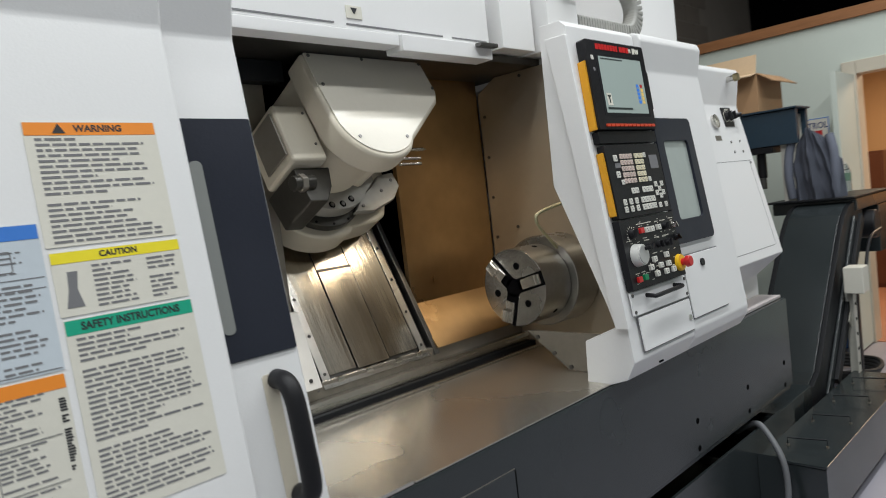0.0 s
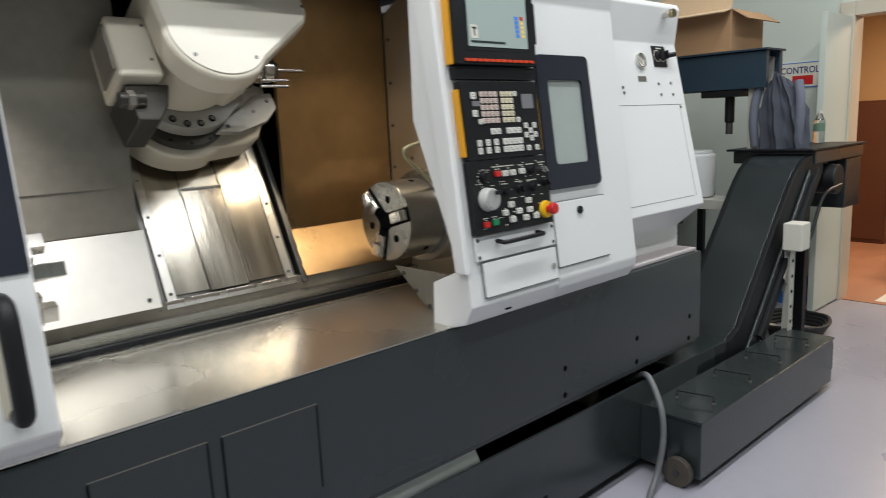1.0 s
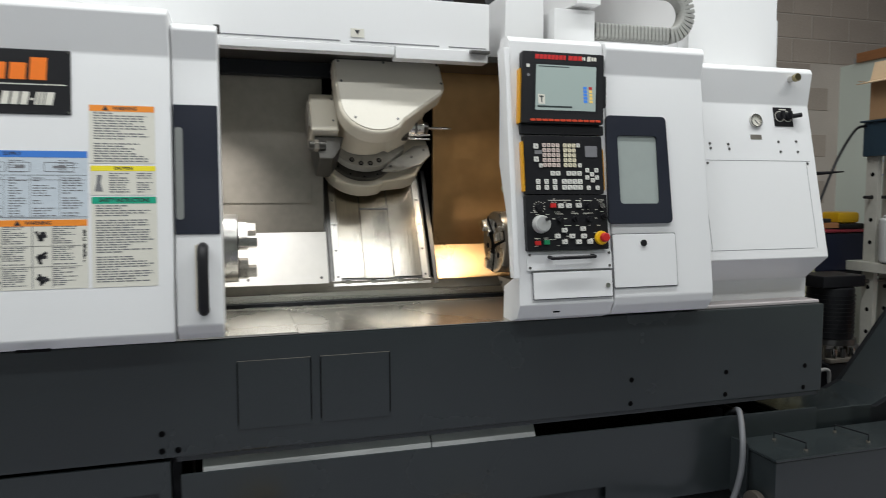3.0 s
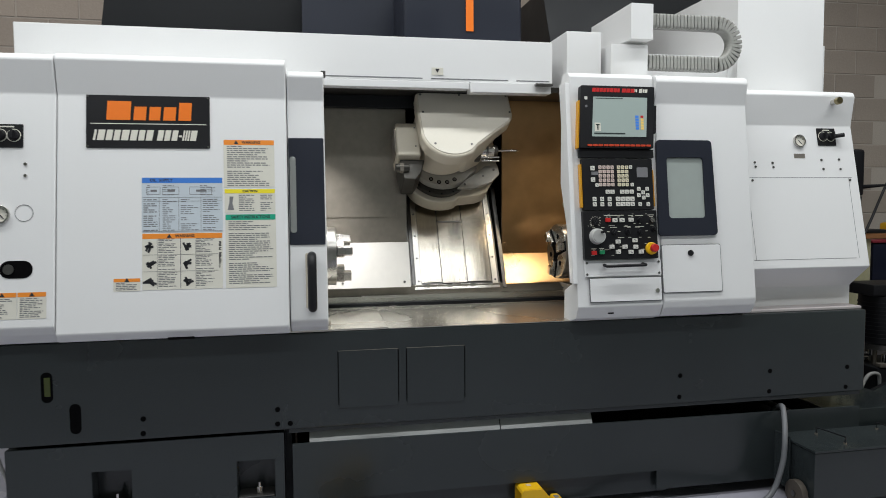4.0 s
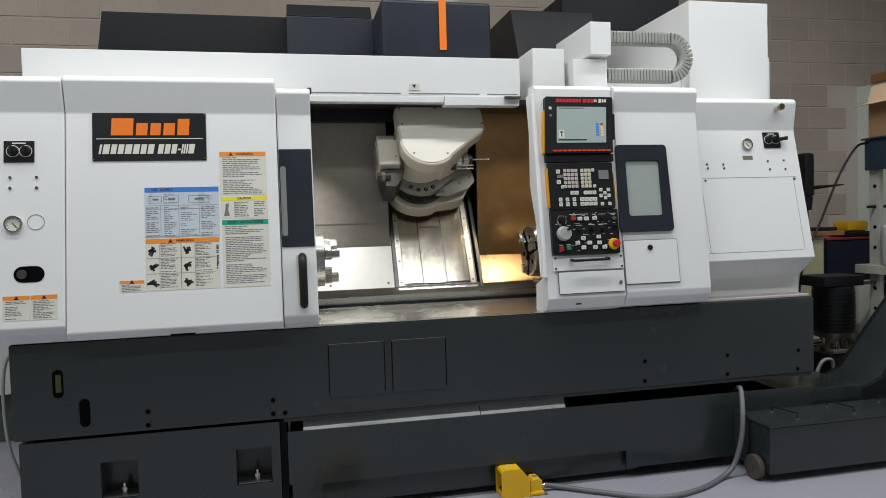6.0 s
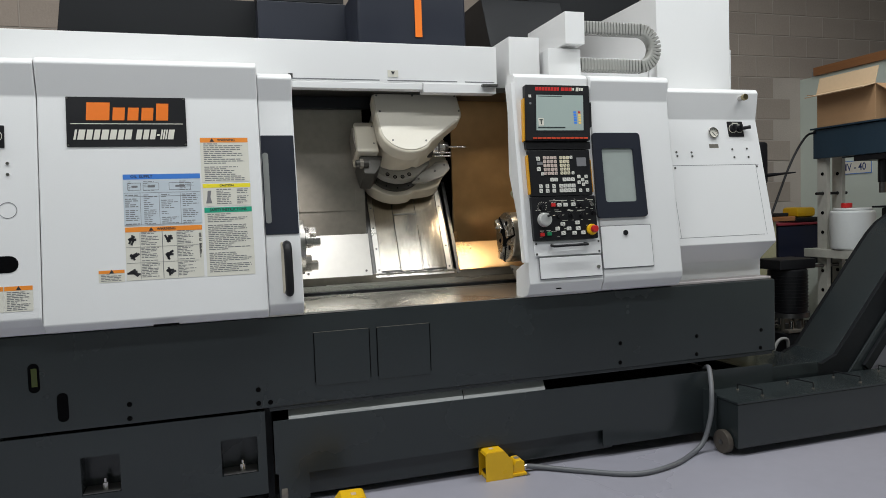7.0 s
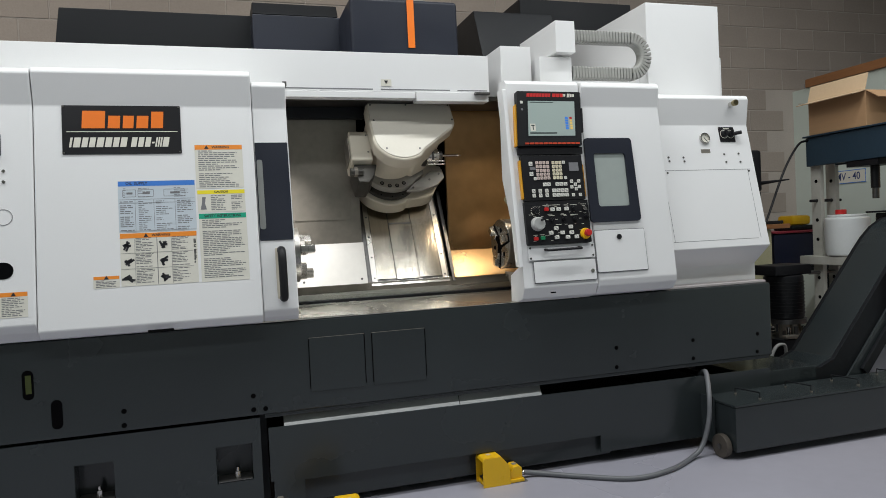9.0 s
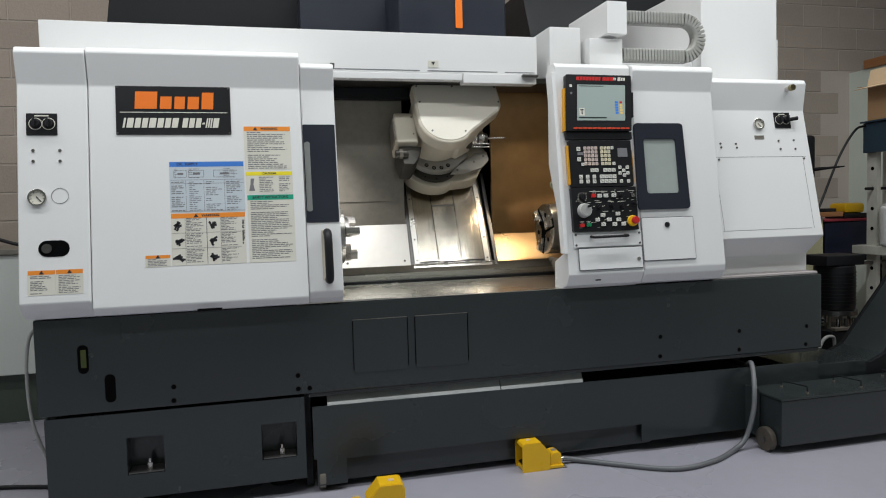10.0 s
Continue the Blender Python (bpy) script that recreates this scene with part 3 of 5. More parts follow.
for x, z in ((1.672, 1.848), (1.86, 1.850), (2.09, 1.850), (2.098, 1.768), (1.678, 1.762), (1.722, 1.610), (1.893, 1.608)):
    part("screw", prism(rounded(0.010, 0.010, 0.0049, 4), 0, 0.003, "z", 0), IRON, head, "", True, H.at(x, z, 0.0015))
head_part("neck", [(1.672, 1.855), (2.04, 1.855), (2.07, 1.745), (1.985, 1.655), (1.905, 1.615)] + chin(1.80, 1.665, 0.115, 0.062, -40, -160, 8) + [(1.674, 1.70)], 0.086, 0.292, 0.010, WHITE2, head, "cream head neck")
BODY = [(1.674, 1.735), (1.675, 1.612)] + chin(1.812, 1.645, 0.138, 0.088, -168, -28, 16) + [(1.985, 1.640), (1.992, 1.735)]
body = head_part("head_body", BODY, 0.293, 0.340, 0.009, CAST, lathe, "oily grey head casting", 3)
for x, z in ((1.745, 1.588), (1.784, 1.573), (1.825, 1.573), (1.864, 1.586)):
    part("bolt_recess", prism(rounded(0.022, 0.022, 0.0109, 5), 0, 0.001, "z", 0), HOLE, body, "", True, H.at(x, z, -0.2932))
    part("bolt", prism(rounded(0.013, 0.013, 0.0064, 4), 0, 0.004, "z", 0.001), IRON, body, "", True, H.at(x, z, -0.2925))
for x in (1.742, 1.862):
    part("lifting_hole", prism(rounded(0.017, 0.020, 0.008, 5), 0, 0.001, "z", 0), HOLE, body, "", True, H.at(x, 1.628, -0.2932))
ring = head_part("head_ring", arc(1.805, 1.705, 0.176, 8, -188, 30), 0.342, 0.372, 0.004, OILY_SHADE, lathe, "dark oily machined ring")
for k in range(7):
    a = radians(-28 - 21 * k)
    part("ring_screw", prism(rounded(0.008, 0.008, 0.0039, 4), 0, 0.002, "z", 0), HOLE, ring, "", True, H.at(1.805 + 0.168 * math.cos(a), 1.705 + 0.168 * math.sin(a), -0.3422))
SHROUD = [(1.632, 1.72), (1.634, 1.615)] + chin(1.812, 1.635, 0.176, 0.127, -165, -66, 12) + [(1.895, 1.532), (2.000, 1.543), (2.046, 1.560), (2.086, 1.622), (2.117, 1.662), (2.121, 1.724), (2.0, 1.76)]
shroud = head_part("head_shroud", SHROUD, 0.376, 0.475, 0.010, WHITE2, lathe, "cream lower shroud", 3)
ARM = [(1.880, 1.556), (1.93, 1.600), (1.985, 1.632), (2.035, 1.668), (2.104, 1.676), (2.110, 1.628), (2.062, 1.585), (1.96, 1.553)]
arm = head_part("tool_changer_arm", ARM, 0.318, 0.3405, 0.005, CAST, lathe, "oily steel arm plate")
for x, z in ((2.08, 1.648), (2.02, 1.615), (1.92, 1.572)):
    part("bolt", prism(rounded(0.012, 0.012, 0.0058, 4), 0, 0.003, "z", 0.0006), IRON, arm, "", True, H.at(x, z, -0.3175))
nose = head_part("spindle_nose", [(1.556, 1.602), (1.556, 1.760), (1.668, 1.760), (1.668, 1.602)], 0.088, 0.250, 0.010, WHITE2, lathe, "cream spindle nose block", 3)
head_part("side_cover", [(1.5485, 1.625), (1.5485, 1.742), (1.5555, 1.742), (1.5555, 1.625)], 0.10, 0.21, 0.002, STEEL_GREY, nose)
for z in (1.645, 1.735):
    part("screw", prism(rounded(0.008, 0.008, 0.0039, 4), 0, 0.002, "z", 0), IRON, nose, "", True, H.at(1.646, z, -0.0875))
head_part("nozzle_block", [(1.585, 1.508), (1.570, 1.600), (1.690, 1.600), (1.672, 1.545), (1.640, 1.505)], 0.125, 0.285, 0.006, OILY_SHADE, nose, "dark nozzle block")
coupling = H.at(1.60, 1.556, -0.120)
part("coupling", rod((-0.054, 0, 0), (0.012, 0, 0), 0.020, w=0.003, seg=20), OILY_SHADE, nose, "", True, coupling)
part("coupling_nut", rod((-0.034, 0, 0), (-0.016, 0, 0), 0.025, seg=6, w=0.002), STEEL_GREY, nose, "", True, coupling)
part("hub", rod((1.90, 0.60, 1.594), (1.985, 0.60, 1.594), 0.054, w=0.005, seg=32), OILY_SHADE, lathe)
tool = part("tool_holder", rod((1.986, 0.60, 1.596), (2.056, 0.60, 1.596), 0.039, w=0.004, seg=32), CHROME, lathe, "machined tool holder with a drill")
part("groove_ring", rod((2.014, 0.60, 1.596), (2.024, 0.60, 1.596), 0.0405, seg=32), IRON, tool)
part("collar", rod((2.057, 0.60, 1.596), (2.078, 0.60, 1.596), 0.031, 0.026, w=0.003, seg=24), IRON, tool)
part("drill", rod((2.078, 0.60, 1.597), (2.172, 0.60, 1.597), 0.0065, seg=12), CHROME, tool)
part("drill_tip", rod((2.172, 0.60, 1.597), (2.190, 0.60, 1.597), 0.0065, 0.001, seg=12), CHROME, tool)
for z in (1.558, 1.541):
    part("coolant_pipe", rod((1.97, 0.50, z), (2.060, 0.50, z), 0.005, seg=10), CHROME, tool)

# chucks
AY, AZ = 0.385, 1.102


def chuck(face_x, back_x, jaw_out, name, label):
    s = 1 if face_x > back_x else -1
    c = part(name, rod((back_x, AY, AZ), (face_x, AY, AZ), 0.131, w=0.004, seg=56), GROUND, lathe, label)
    part("bore", rod((face_x - s * 0.002, AY, AZ), (face_x + s * 0.001, AY, AZ), 0.032, seg=28), HOLE, c)
    for a in (75, 195, 315):
        m = Matrix.Translation((face_x, AY, AZ)) @ Matrix.Rotation(radians(a), 4, "X")
        part("slot", box(-0.001, 0.0012, -0.024, 0.024, 0.022, 0.129, 0, m=m), HOLE, c, smooth=False)
        bm = box(min(0.001, s * jaw_out * 0.55), max(0.001, s * jaw_out * 0.55), -0.017, 0.017, 0.045, 0.122, 0.003, m=m)
        box(min(s * 0.001, s * jaw_out), max(s * 0.001, s * jaw_out), -0.017, 0.017, 0.075, 0.116, 0.003, m=m, bm=bm)
        part("jaw", bm, CHROME, c, "stepped steel jaw")
        m2 = Matrix.Translation((face_x, AY, AZ)) @ Matrix.Rotation(radians(a + 60), 4, "X")
        part("bolt", rod(m2 @ Vector((-0.001, 0, 0.075)), m2 @ Vector((s * 0.0015, 0, 0.075)), 0.012, seg=16), HOLE, c)
        part("bolt", rod(m2 @ Vector((-s * 0.09, 0, 0.1275)), m2 @ Vector((-s * 0.09, 0, 0.1315)), 0.010, seg=14), HOLE, c)
    return c


chuck(2.312, 2.455, 0.030, "chuck", "three-jaw machined steel chuck")
part("spindle_housing", rod((2.457, AY, AZ), (2.588, AY, AZ), 0.158, w=0.006, seg=56), GROUND, lathe)
chuck(1.262, 1.022, 0.070, "chuck", "three-jaw chuck with tall stepped jaws")
part("coolant_wire", tube([(2.59, 0.26, 1.36), (2.44, 0.24, 1.365), (2.32, 0.25, 1.345), (2.30, 0.255, 1.325), (2.34, 0.27, 1.29), (2.46, 0.30, 1.215)], 0.0055), CREAM, lathe, "thin pale coolant tube")

# ---- sliding door ----
OUT_D = cover(D, 0.885, 1.75, 1.868, (0.01, 0.8305), back=0.30)
door = part("sliding_door", prism(OUT_D, 1.068, 1.213, w=0.006, seg=3, angle=15), WHITE, lathe, "white sliding door pushed open")
plate("window_panel", 1.07, 1.208, 1.178, 1.60, D, NAVY, door, 0.004, 0.0, 0.004, 0.0015, "dark blue grey window surround")
plate("pane", 1.074, 1.098, 1.225, 1.525, D, PANE, door, 0.002, 0.004, 0.010, 0.0008)
hz0, hz1 = 0.935, 1.135
part("handle", tube([(1.153, D.y(hz0) - 0.004, hz0), (1.153, D.y(hz0) - 0.035, hz0 + 0.004), (1.153, D.y(hz0 + 0.03) - 0.05, hz0 + 0.03), (1.153, D.y(1.035) - 0.052, 1.035), (1.153, D.y(hz1 - 0.03) - 0.05, hz1 - 0.03), (1.153, D.y(hz1) - 0.035, hz1 - 0.004), (1.153, D.y(hz1) - 0.004, hz1)], 0.0175, seg=16), BLACK, door, "black pull handle")
plate("handle_recess", 1.128, 1.156, 0.93, 1.145, D, WHITE2, door, 0.002, 0.0, 0.006, 0.0008)
for z in (0.835, 0.865):
    part("bumper", rod((1.214, 0.02, z), (1.224, 0.02, z), 0.012, seg=14), WHITE2, door)

# ---- fittings on the end cover ----
def switch_panel(x0, x1, z0, z1, face, parent, key=False):
    plate("switch_plate", x0, x1, z0, z1, face, BLACK, parent, 0.004, 0.0, 0.003, 0.001, "black key switch plate")
    for x in (x0 + (x1 - x0) * 0.30, x0 + (x1 - x0) * 0.72):
        m = face.at(x, z0 + (z1 - z0) * 0.52, 0.004)
        bm = rod((0, 0, 0), (0, 0, 0.016), 0.019, 0.016, seg=24, w=0.001)
        box(-0.004, 0.004, -0.017, 0.017, 0.016, 0.03, 0.002, bm=bm)
        part("switch_knob", bm, BLACK, parent, "black rotary knob", True, m)
        part("knob_scale", frame_with_hole([(0.024 * math.cos(a / 12 * math.pi), 0.024 * math.sin(a / 12 * math.pi)) for a in range(24)], [(0.0215 * math.cos(a / 12 * math.pi), 0.0215 * math.sin(a / 12 * math.pi)) for a in range(24)], 0, 0.0006, 0), PAPER, parent, "", True, face.at(x, z0 + (z1 - z0) * 0.52, 0.004))
    plate("switch_print", x0 + 0.03, x1 - 0.03, z1 - 0.012, z1 - 0.007, face, PAPER, parent, 0.0006, 0.004, 0.001, 0)


def dial_gauge(x, z, r, face, parent):
    m = face.at(x, z)
    part("gauge_rim", frame_with_hole([(r * math.cos(a / 16 * math.pi), r * math.sin(a / 16 * math.pi)) for a in range(32)], [(r * 0.82 * math.cos(a / 16 * math.pi), r * 0.82 * math.sin(a / 16 * math.pi)) for a in range(32)], 0, 0.012, 0.001), CHROME, parent, "bright gauge rim", True, m)
    part("gauge_face", rod((0, 0, 0), (0, 0, 0.004), r * 0.83, seg=28), PAPER, parent, "white pressure gauge face", True, m)
    part("gauge_needle", box(-0.0018, 0.0018, -0.006, r * 0.6, 0.0042, 0.0055, 0, m=Matrix.Rotation(radians(-140), 4, "Z")), INK, parent, "", False, m)
    bm = bmesh.new()
    for k in range(9):
        box(-0.001, 0.001, r * 0.62, r * 0.76, 0.004, 0.0048, 0, m=Matrix.Rotation(radians(-135 + 33.75 * k), 4, "Z"), bm=bm)
    part("gauge_ticks", bm, INK, parent, "", False, m)


switch_panel(0.014, 0.124, 1.551, 1.637, L, lend)
for x in (0.037, 0.132):
    for z in (1.449, 1.491):
        part("screw", rod((0, 0, 0), (0, 0, 0.004), 0.006, seg=12), CHROME, lend, "", True, L.at(x, z))
dial_gauge(0.05, 1.307, 0.033, L, lend)
part("cap_ring", frame_with_hole([(0.031 * math.cos(a / 16 * math.pi), 0.031 * math.sin(a / 16 * math.pi)) for a in range(32)], [(0.0295 * math.cos(a / 16 * math.pi), 0.0295 * math.sin(a / 16 * math.pi)) for a in range(32)], 0, 0.0015, 0), INKGREY, lend, "", True, L.at(0.129, 1.313))
plate("grip_hole", 0.05, 0.16, 1.078, 1.141, L, HOLE, lend, 0.0015, 0.0, 0.031, 0, "black oval grip hole")
plate("grip_latch", 0.062, 0.098, 1.092, 1.128, L, IRON, lend, 0.004, 0.0015, 0.017, 0.001)

# ---- stickers ----
def bars(x0, x1, z0, z1, face, parent, rows, material, fill=0.8, seed=1, cols=1, gap=0.01, off=0.0016, thick=0.45):
    """Rows of short printed bars that stand for fine print too small to read."""
    rnd = random.Random(seed)
    bm = bmesh.new()
    cx, cz = (x0 + x1) / 2, (z0 + z1) / 2
    pitch = (z1 - z0) * face.n / rows
    for c in range(cols):
        a = x0 + (x1 - x0) * c / cols + gap / 2
        b = x0 + (x1 - x0) * (c + 1) / cols - gap / 2
        for r in range(rows):
            if rnd.random() < 0.07:
                continue
            x, end = a, a + (b - a) * (fill + (1 - fill) * rnd.random() if rnd.random() < 0.75 else rnd.uniform(0.3, 0.8))
            v = (z1 - z0) * face.n / 2 - pitch * (r + 0.5)
            while x < end:
                w = min(rnd.uniform(0.008, 0.026), end - x)
                vs = [bm.verts.new((px - cx, v + s * pitch * thick / 2, 0)) for px, s in ((x, -1), (x + w, -1), (x + w, 1), (x, 1))]
                bm.faces.new(vs)
                x += w + 0.0035
    return part("fine_print", bm, material, parent, "", False, face.at(cx, cz, off))


def sticker(x0, x1, z0, z1, face, parent, band, title, base_mat=PAPER, band_h=0.020, ink=INK, sign=True, label="", squeeze=1.0):
    plate("sticker", x0, x1, z0, z1, face, base_mat, parent, 0.0008, 0.0003, 0.002, 0, label)
    if band:
        plate("sticker_band", x0 + 0.001, x1 - 0.001, z1 - band_h, z1 - 0.001, face, band, parent, 0.0008, 0.0007, 0.001, 0)
        if title:
            lettering(title, band_h * 0.72, ink, parent, face.at((x0 + x1) / 2 + (0.008 if sign else 0), z1 - band_h * 0.52, 0.0017), "sticker_lettering", 0.0002, 0.0004, squeeze)
        if sign:
            part("warning_triangle", prism([(-0.009, -0.007), (0.009, -0.007), (0, 0.008)], 0, 0.0004, "z", 0), INK, parent, "", False, face.at((x0 + x1) / 2 - (0.048 if title else 0.0), z1 - band_h * 0.5, 0.0016))


sticker(0.827, 1.017, 1.405, 1.588, L, left, BAND_O, "WARNING", label="off-white warning sticker with an orange band")
bars(0.835, 1.012, 1.478, 1.566, L, left, 11, INKGREY, seed=2)
bars(0.835, 1.008, 1.408, 1.470, L, left, 8, INKGREY, seed=3, fill=0.7)
sticker(0.829, 1.018, 1.306, 1.398, L, left, BAND_Y, "CAUTION", sign=False, band_h=0.017, label="off-white caution sticker with a yellow band")
bars(0.877, 0.952, 1.312, 1.377, L, left, 9, INKGREY, seed=4)
bars(0.957, 1.014, 1.312, 1.377, L, left, 9, INKGREY, seed=5)
part("pictogram", prism([(-0.012, -0.026), (0.012, -0.026), (0.006, 0.0), (0.010, 0.026), (-0.004, 0.026), (-0.006, 0.0)], 0, 0.0004, "z", 0), INKGREY, left, "", False, L.at(0.852, 1.343, 0.0012))
sticker(0.831, 1.019, 1.022, 1.301, L, left, BAND_G, "SAFETY INSTRUCTIONS", sign=False, band_h=0.022, squeeze=0.86, label="off-white safety sticker with a green band")
bars(0.838, 1.014, 1.028, 1.276, L, left, 33, INKGREY, seed=6, fill=0.86)
sticker(0.531, 0.822, 1.236, 1.442, L, left, BAND_B, "", PAPERBLUE, band_h=0.021, sign=False, label="pale blue lubrication chart sticker")
lettering("OIL  SUPPLY", 0.015, INK, left, L.at(0.60, 1.4315, 0.0017), "sticker_lettering", 0.0002, 0.0003)
for a, b in ((0.545, 0.565), (0.60, 0.66), (0.70, 0.71), (0.735, 0.80)):
    bars(a, b, 1.373, 1.415, L, left, 6, INKGREY, seed=int(a * 900), thick=0.3)
bars(0.535, 0.59, 1.24, 1.362, L, left, 16, INKGREY, seed=7, gap=0.004)
bars(0.60, 0.66, 1.24, 1.362, L, left, 16, INKGREY, seed=8, fill=0.3, thick=0.35)
bars(0.665, 0.74, 1.24, 1.362, L, left, 16, INKGREY, seed=9, fill=0.4, thick=0.35)
bars(0.745, 0.818, 1.24, 1.362, L, left, 16, INKGREY, seed=10, fill=0.6, thick=0.4)
for x in (0.592, 0.662, 0.742):
    plate("sticker_rule", x, x + 0.0012, 1.240, 1.366, L, INKGREY, left, 0.0004, 0.0012, 0.0004, 0)
for z in (1.239, 1.352, 1.3665):
    plate("sticker_rule", 0.534, 0.819, z, z + 0.0012, L, INKGREY, left, 0.0004, 0.0012, 0.0004, 0)
for cx, w in ((0.572, 0.050), (0.634, 0.060), (0.742, 0.082)):
    part("machine_sketch", frame_with_hole(rounded(w, 0.030, 0.003, 2), rounded(w - 0.003, 0.027, 0.002, 2), 0, 0.0004, 0), INKGREY, left, "", False, L.at(cx, 1.392, 0.0012))
    plate("sketch_line", cx - w * 0.2, cx + w * 0.25, 1.388, 1.396, L, INKGREY, left, 0.0004, 0.0012, 0.001, 0)
sticker(0.532, 0.82, 1.023, 1.232, L, left, BAND_O, "WARNING", label="off-white pictogram warning sticker")
for c, xa in enumerate((0.54, 0.675)):
    for r in range(3):
        zb = 1.03 + 0.063 * (2 - r)
        rnd = random.Random(40 + 3 * c + r)
        bm = bmesh.new()
        box(-0.014, 0.012, -0.004, 0.006, 0, 0.0004, 0, bm=bm)
        for k in range(4):
            box(-0.004, 0.004, -0.014, 0.014, 0, 0.0004, 0, bm=bm, m=Matrix.Translation((rnd.uniform(-0.012, 0.012), rnd.uniform(-0.008, 0.008), 0)) @ Matrix.Rotation(rnd.uniform(0, 3.1), 4, "Z"))
        part("pictogram", bm, INK, left, "", False, L.at(xa + 0.02, zb + 0.025, 0.0014))
        bars(xa + 0.047, xa + 0.118, zb + 0.002, zb + 0.058, L, left, 9, INKGREY, seed=60 + 3 * c + r, gap=0.004)
part("sticker_rule", box(-0.0012, 0.0012, -0.095, 0.095, 0, 0.0004, 0), INKGREY, left, "", False, L.at(0.668, 1.12, 0.0012))
for x in (0.585, 0.667, 0.722):
    plate("sticker_rule", x, x + 0.001, 1.026, 1.208, L, INKGREY, left, 0.0004, 0.0014, 0.0003, 0)
for z in (1.090, 1.152):
    plate("sticker_rule", 0.534, 0.803, z, z + 0.001, L, INKGREY, left, 0.0004, 0.0014, 0.0003, 0)
bars(0.806, 0.817, 1.10, 1.20, L, left, 26, INK, seed=75, gap=0.001, thick=0.7)
sticker(0.432, 0.526, 1.021, 1.068, L, left, BAND_O, "", band_h=0.013, label="small warning sticker")
bars(0.436, 0.522, 1.024, 1.054, L, left, 5, INKGREY, seed=76)
for i, x in enumerate((0.012, 0.110)):
    sticker(x, x + 0.096, 0.933, 1.028, L, lend, BAND_O, "", band_h=0.017, label="small warning sticker")
    bars(x + 0.004, x + 0.092, 0.937, 1.008, L, lend, 11, INKGREY, seed=80 + i, fill=0.5)
plate("slot", 0.622, 0.718, 0.838, 0.8475, L, HOLE, left, 0.001, 0.008, 0.003, 0)

# name plate: the maker's mark and model line are plain shapes
sign = plate("name_plate", 0.337, 0.778, 1.553, 1.752, L, BLACK, left, 0.004, 0.0, 0.003, 0.001, "black name plate with orange and white marks")
mx = -0.150
for w, h in ((0.088, 0.072), (0.048, 0.052), (0.044, 0.052), (0.048, 0.052), (0.050, 0.070)):
    bm = prism([(mx, 0), (mx + w - 0.004, 0), (mx + w, h), (mx + 0.004, h)], 0, 0.0012, "z", 0)
    part("orange_mark", bm, ORANGE, left, "", False, L.at(0.5575, 1.658, 0.0042))
    mx += w + 0.007
plate("white_rule", 0.352, 0.765, 1.6425, 1.6455, L, PAPER, left, 0.0006, 0.004, 0.001, 0)
shear = Matrix(((1, 0.18, 0, 0), (0, 1, 0, 0), (0, 0, 1, 0), (0, 0, 0, 1)))
xa = -0.197
for w, gap in ((0.008, 0.006), (0.024, 0.006), (0.021, 0.006), (0.021, 0.006), (0.025, 0.006), (0.023, 0.006), (0.021, 0.006), (0.023, 0.017), (0.020, 0.006), (0.020, 0.006), (0.020, 0.005), (0.010, 0.004), (0.006, 0.003), (0.006, 0.003), (0.006, 0.004), (0.022, 0.0)):
    low, high = (0.014, 0.021) if w == 0.010 else (0.0, 0.040)
    part("white_mark", prism([(xa + 0.18 * low, low), (xa + w + 0.18 * low, low), (xa + w + 0.18 * high, high), (xa + 0.18 * high, high)], 0, 0.0012, "z", 0), PAPER, left, "", False, L.at(0.5575, 1.581, 0.0042))
    xa += w + gap
for x in (0.343, 0.772):
    for z in (1.559, 1.746):
        part("screw", rod((0, 0, 0), (0, 0, 0.002), 0.004, seg=8), CHROME, left, "", True, L.at(x, z, 0.004))

# ---- window beside the control ----
h = (1.602 - 1.19) * M.n
wm = M.at(2.746, 1.396, 0.0)
outer = [(x * (1.0 if y > 0 else 1.06), y) for x, y in rounded(0.262, h, 0.018, 4)]
inner = [(x + 0.0, y) for x, y in rounded(0.172, 0.262, 0.014, 4)]
part("window_frame", frame_with_hole(outer, inner, 0.0, 0.012, 0.002), NAVY, mid, "dark blue grey window frame", True, wm)
part("window_pane", prism(rounded(0.176, 0.266, 0.012, 4), 0.0, 0.003, "z", 0), mat("grey blinded window pane", (0.36, 0.40, 0.38), 0.16, vary=0.05, grain=20, coat=0.3), mid, "grey translucent window pane", True, M.at(2.746, 1.396, 0.0005))
flap = plate("flap", 2.621, 2.895, 0.951, 1.150, M, WHITE, mid, 0.004, 0.002, 0.006, 0.0015, "white service flap")
part("flap_lock", rod((0, 0, 0), (0, 0, 0.006), 0.0125, seg=20), BLACK, mid, "black flap lock", True, M.at(2.752, 1.116, 0.006))
part("flap_gap", prism(rounded(0.282, 0.208, 0.007, 4), 0, 0.0012, "z", 0), INKGREY, mid, "", True, M.at(2.758, 1.0505, 0.0004))

# ---- fittings on the right cover ----
bm = bmesh.new()
for a, b, c, d in ((3.136, 3.679, 1.4435, 1.4455), (3.114, 3.645, 1.069, 1.071)):
    box(a - 3.4, b - 3.4, (c - 1.257) * R.n, (d - 1.257) * R.n, 0, 0.0006, 0, bm=bm)
for xa, xb in ((3.124, 3.1255), (3.659, 3.6605)):
    box(xa - 3.4, xb - 3.4, (1.07 - 1.257) * R.n, (1.4445 - 1.257) * R.n, 0, 0.0006, 0, bm=bm)
part("panel_seam", bm, INKGREY, right, "", False, R.at(3.4, 1.257, 0.0))
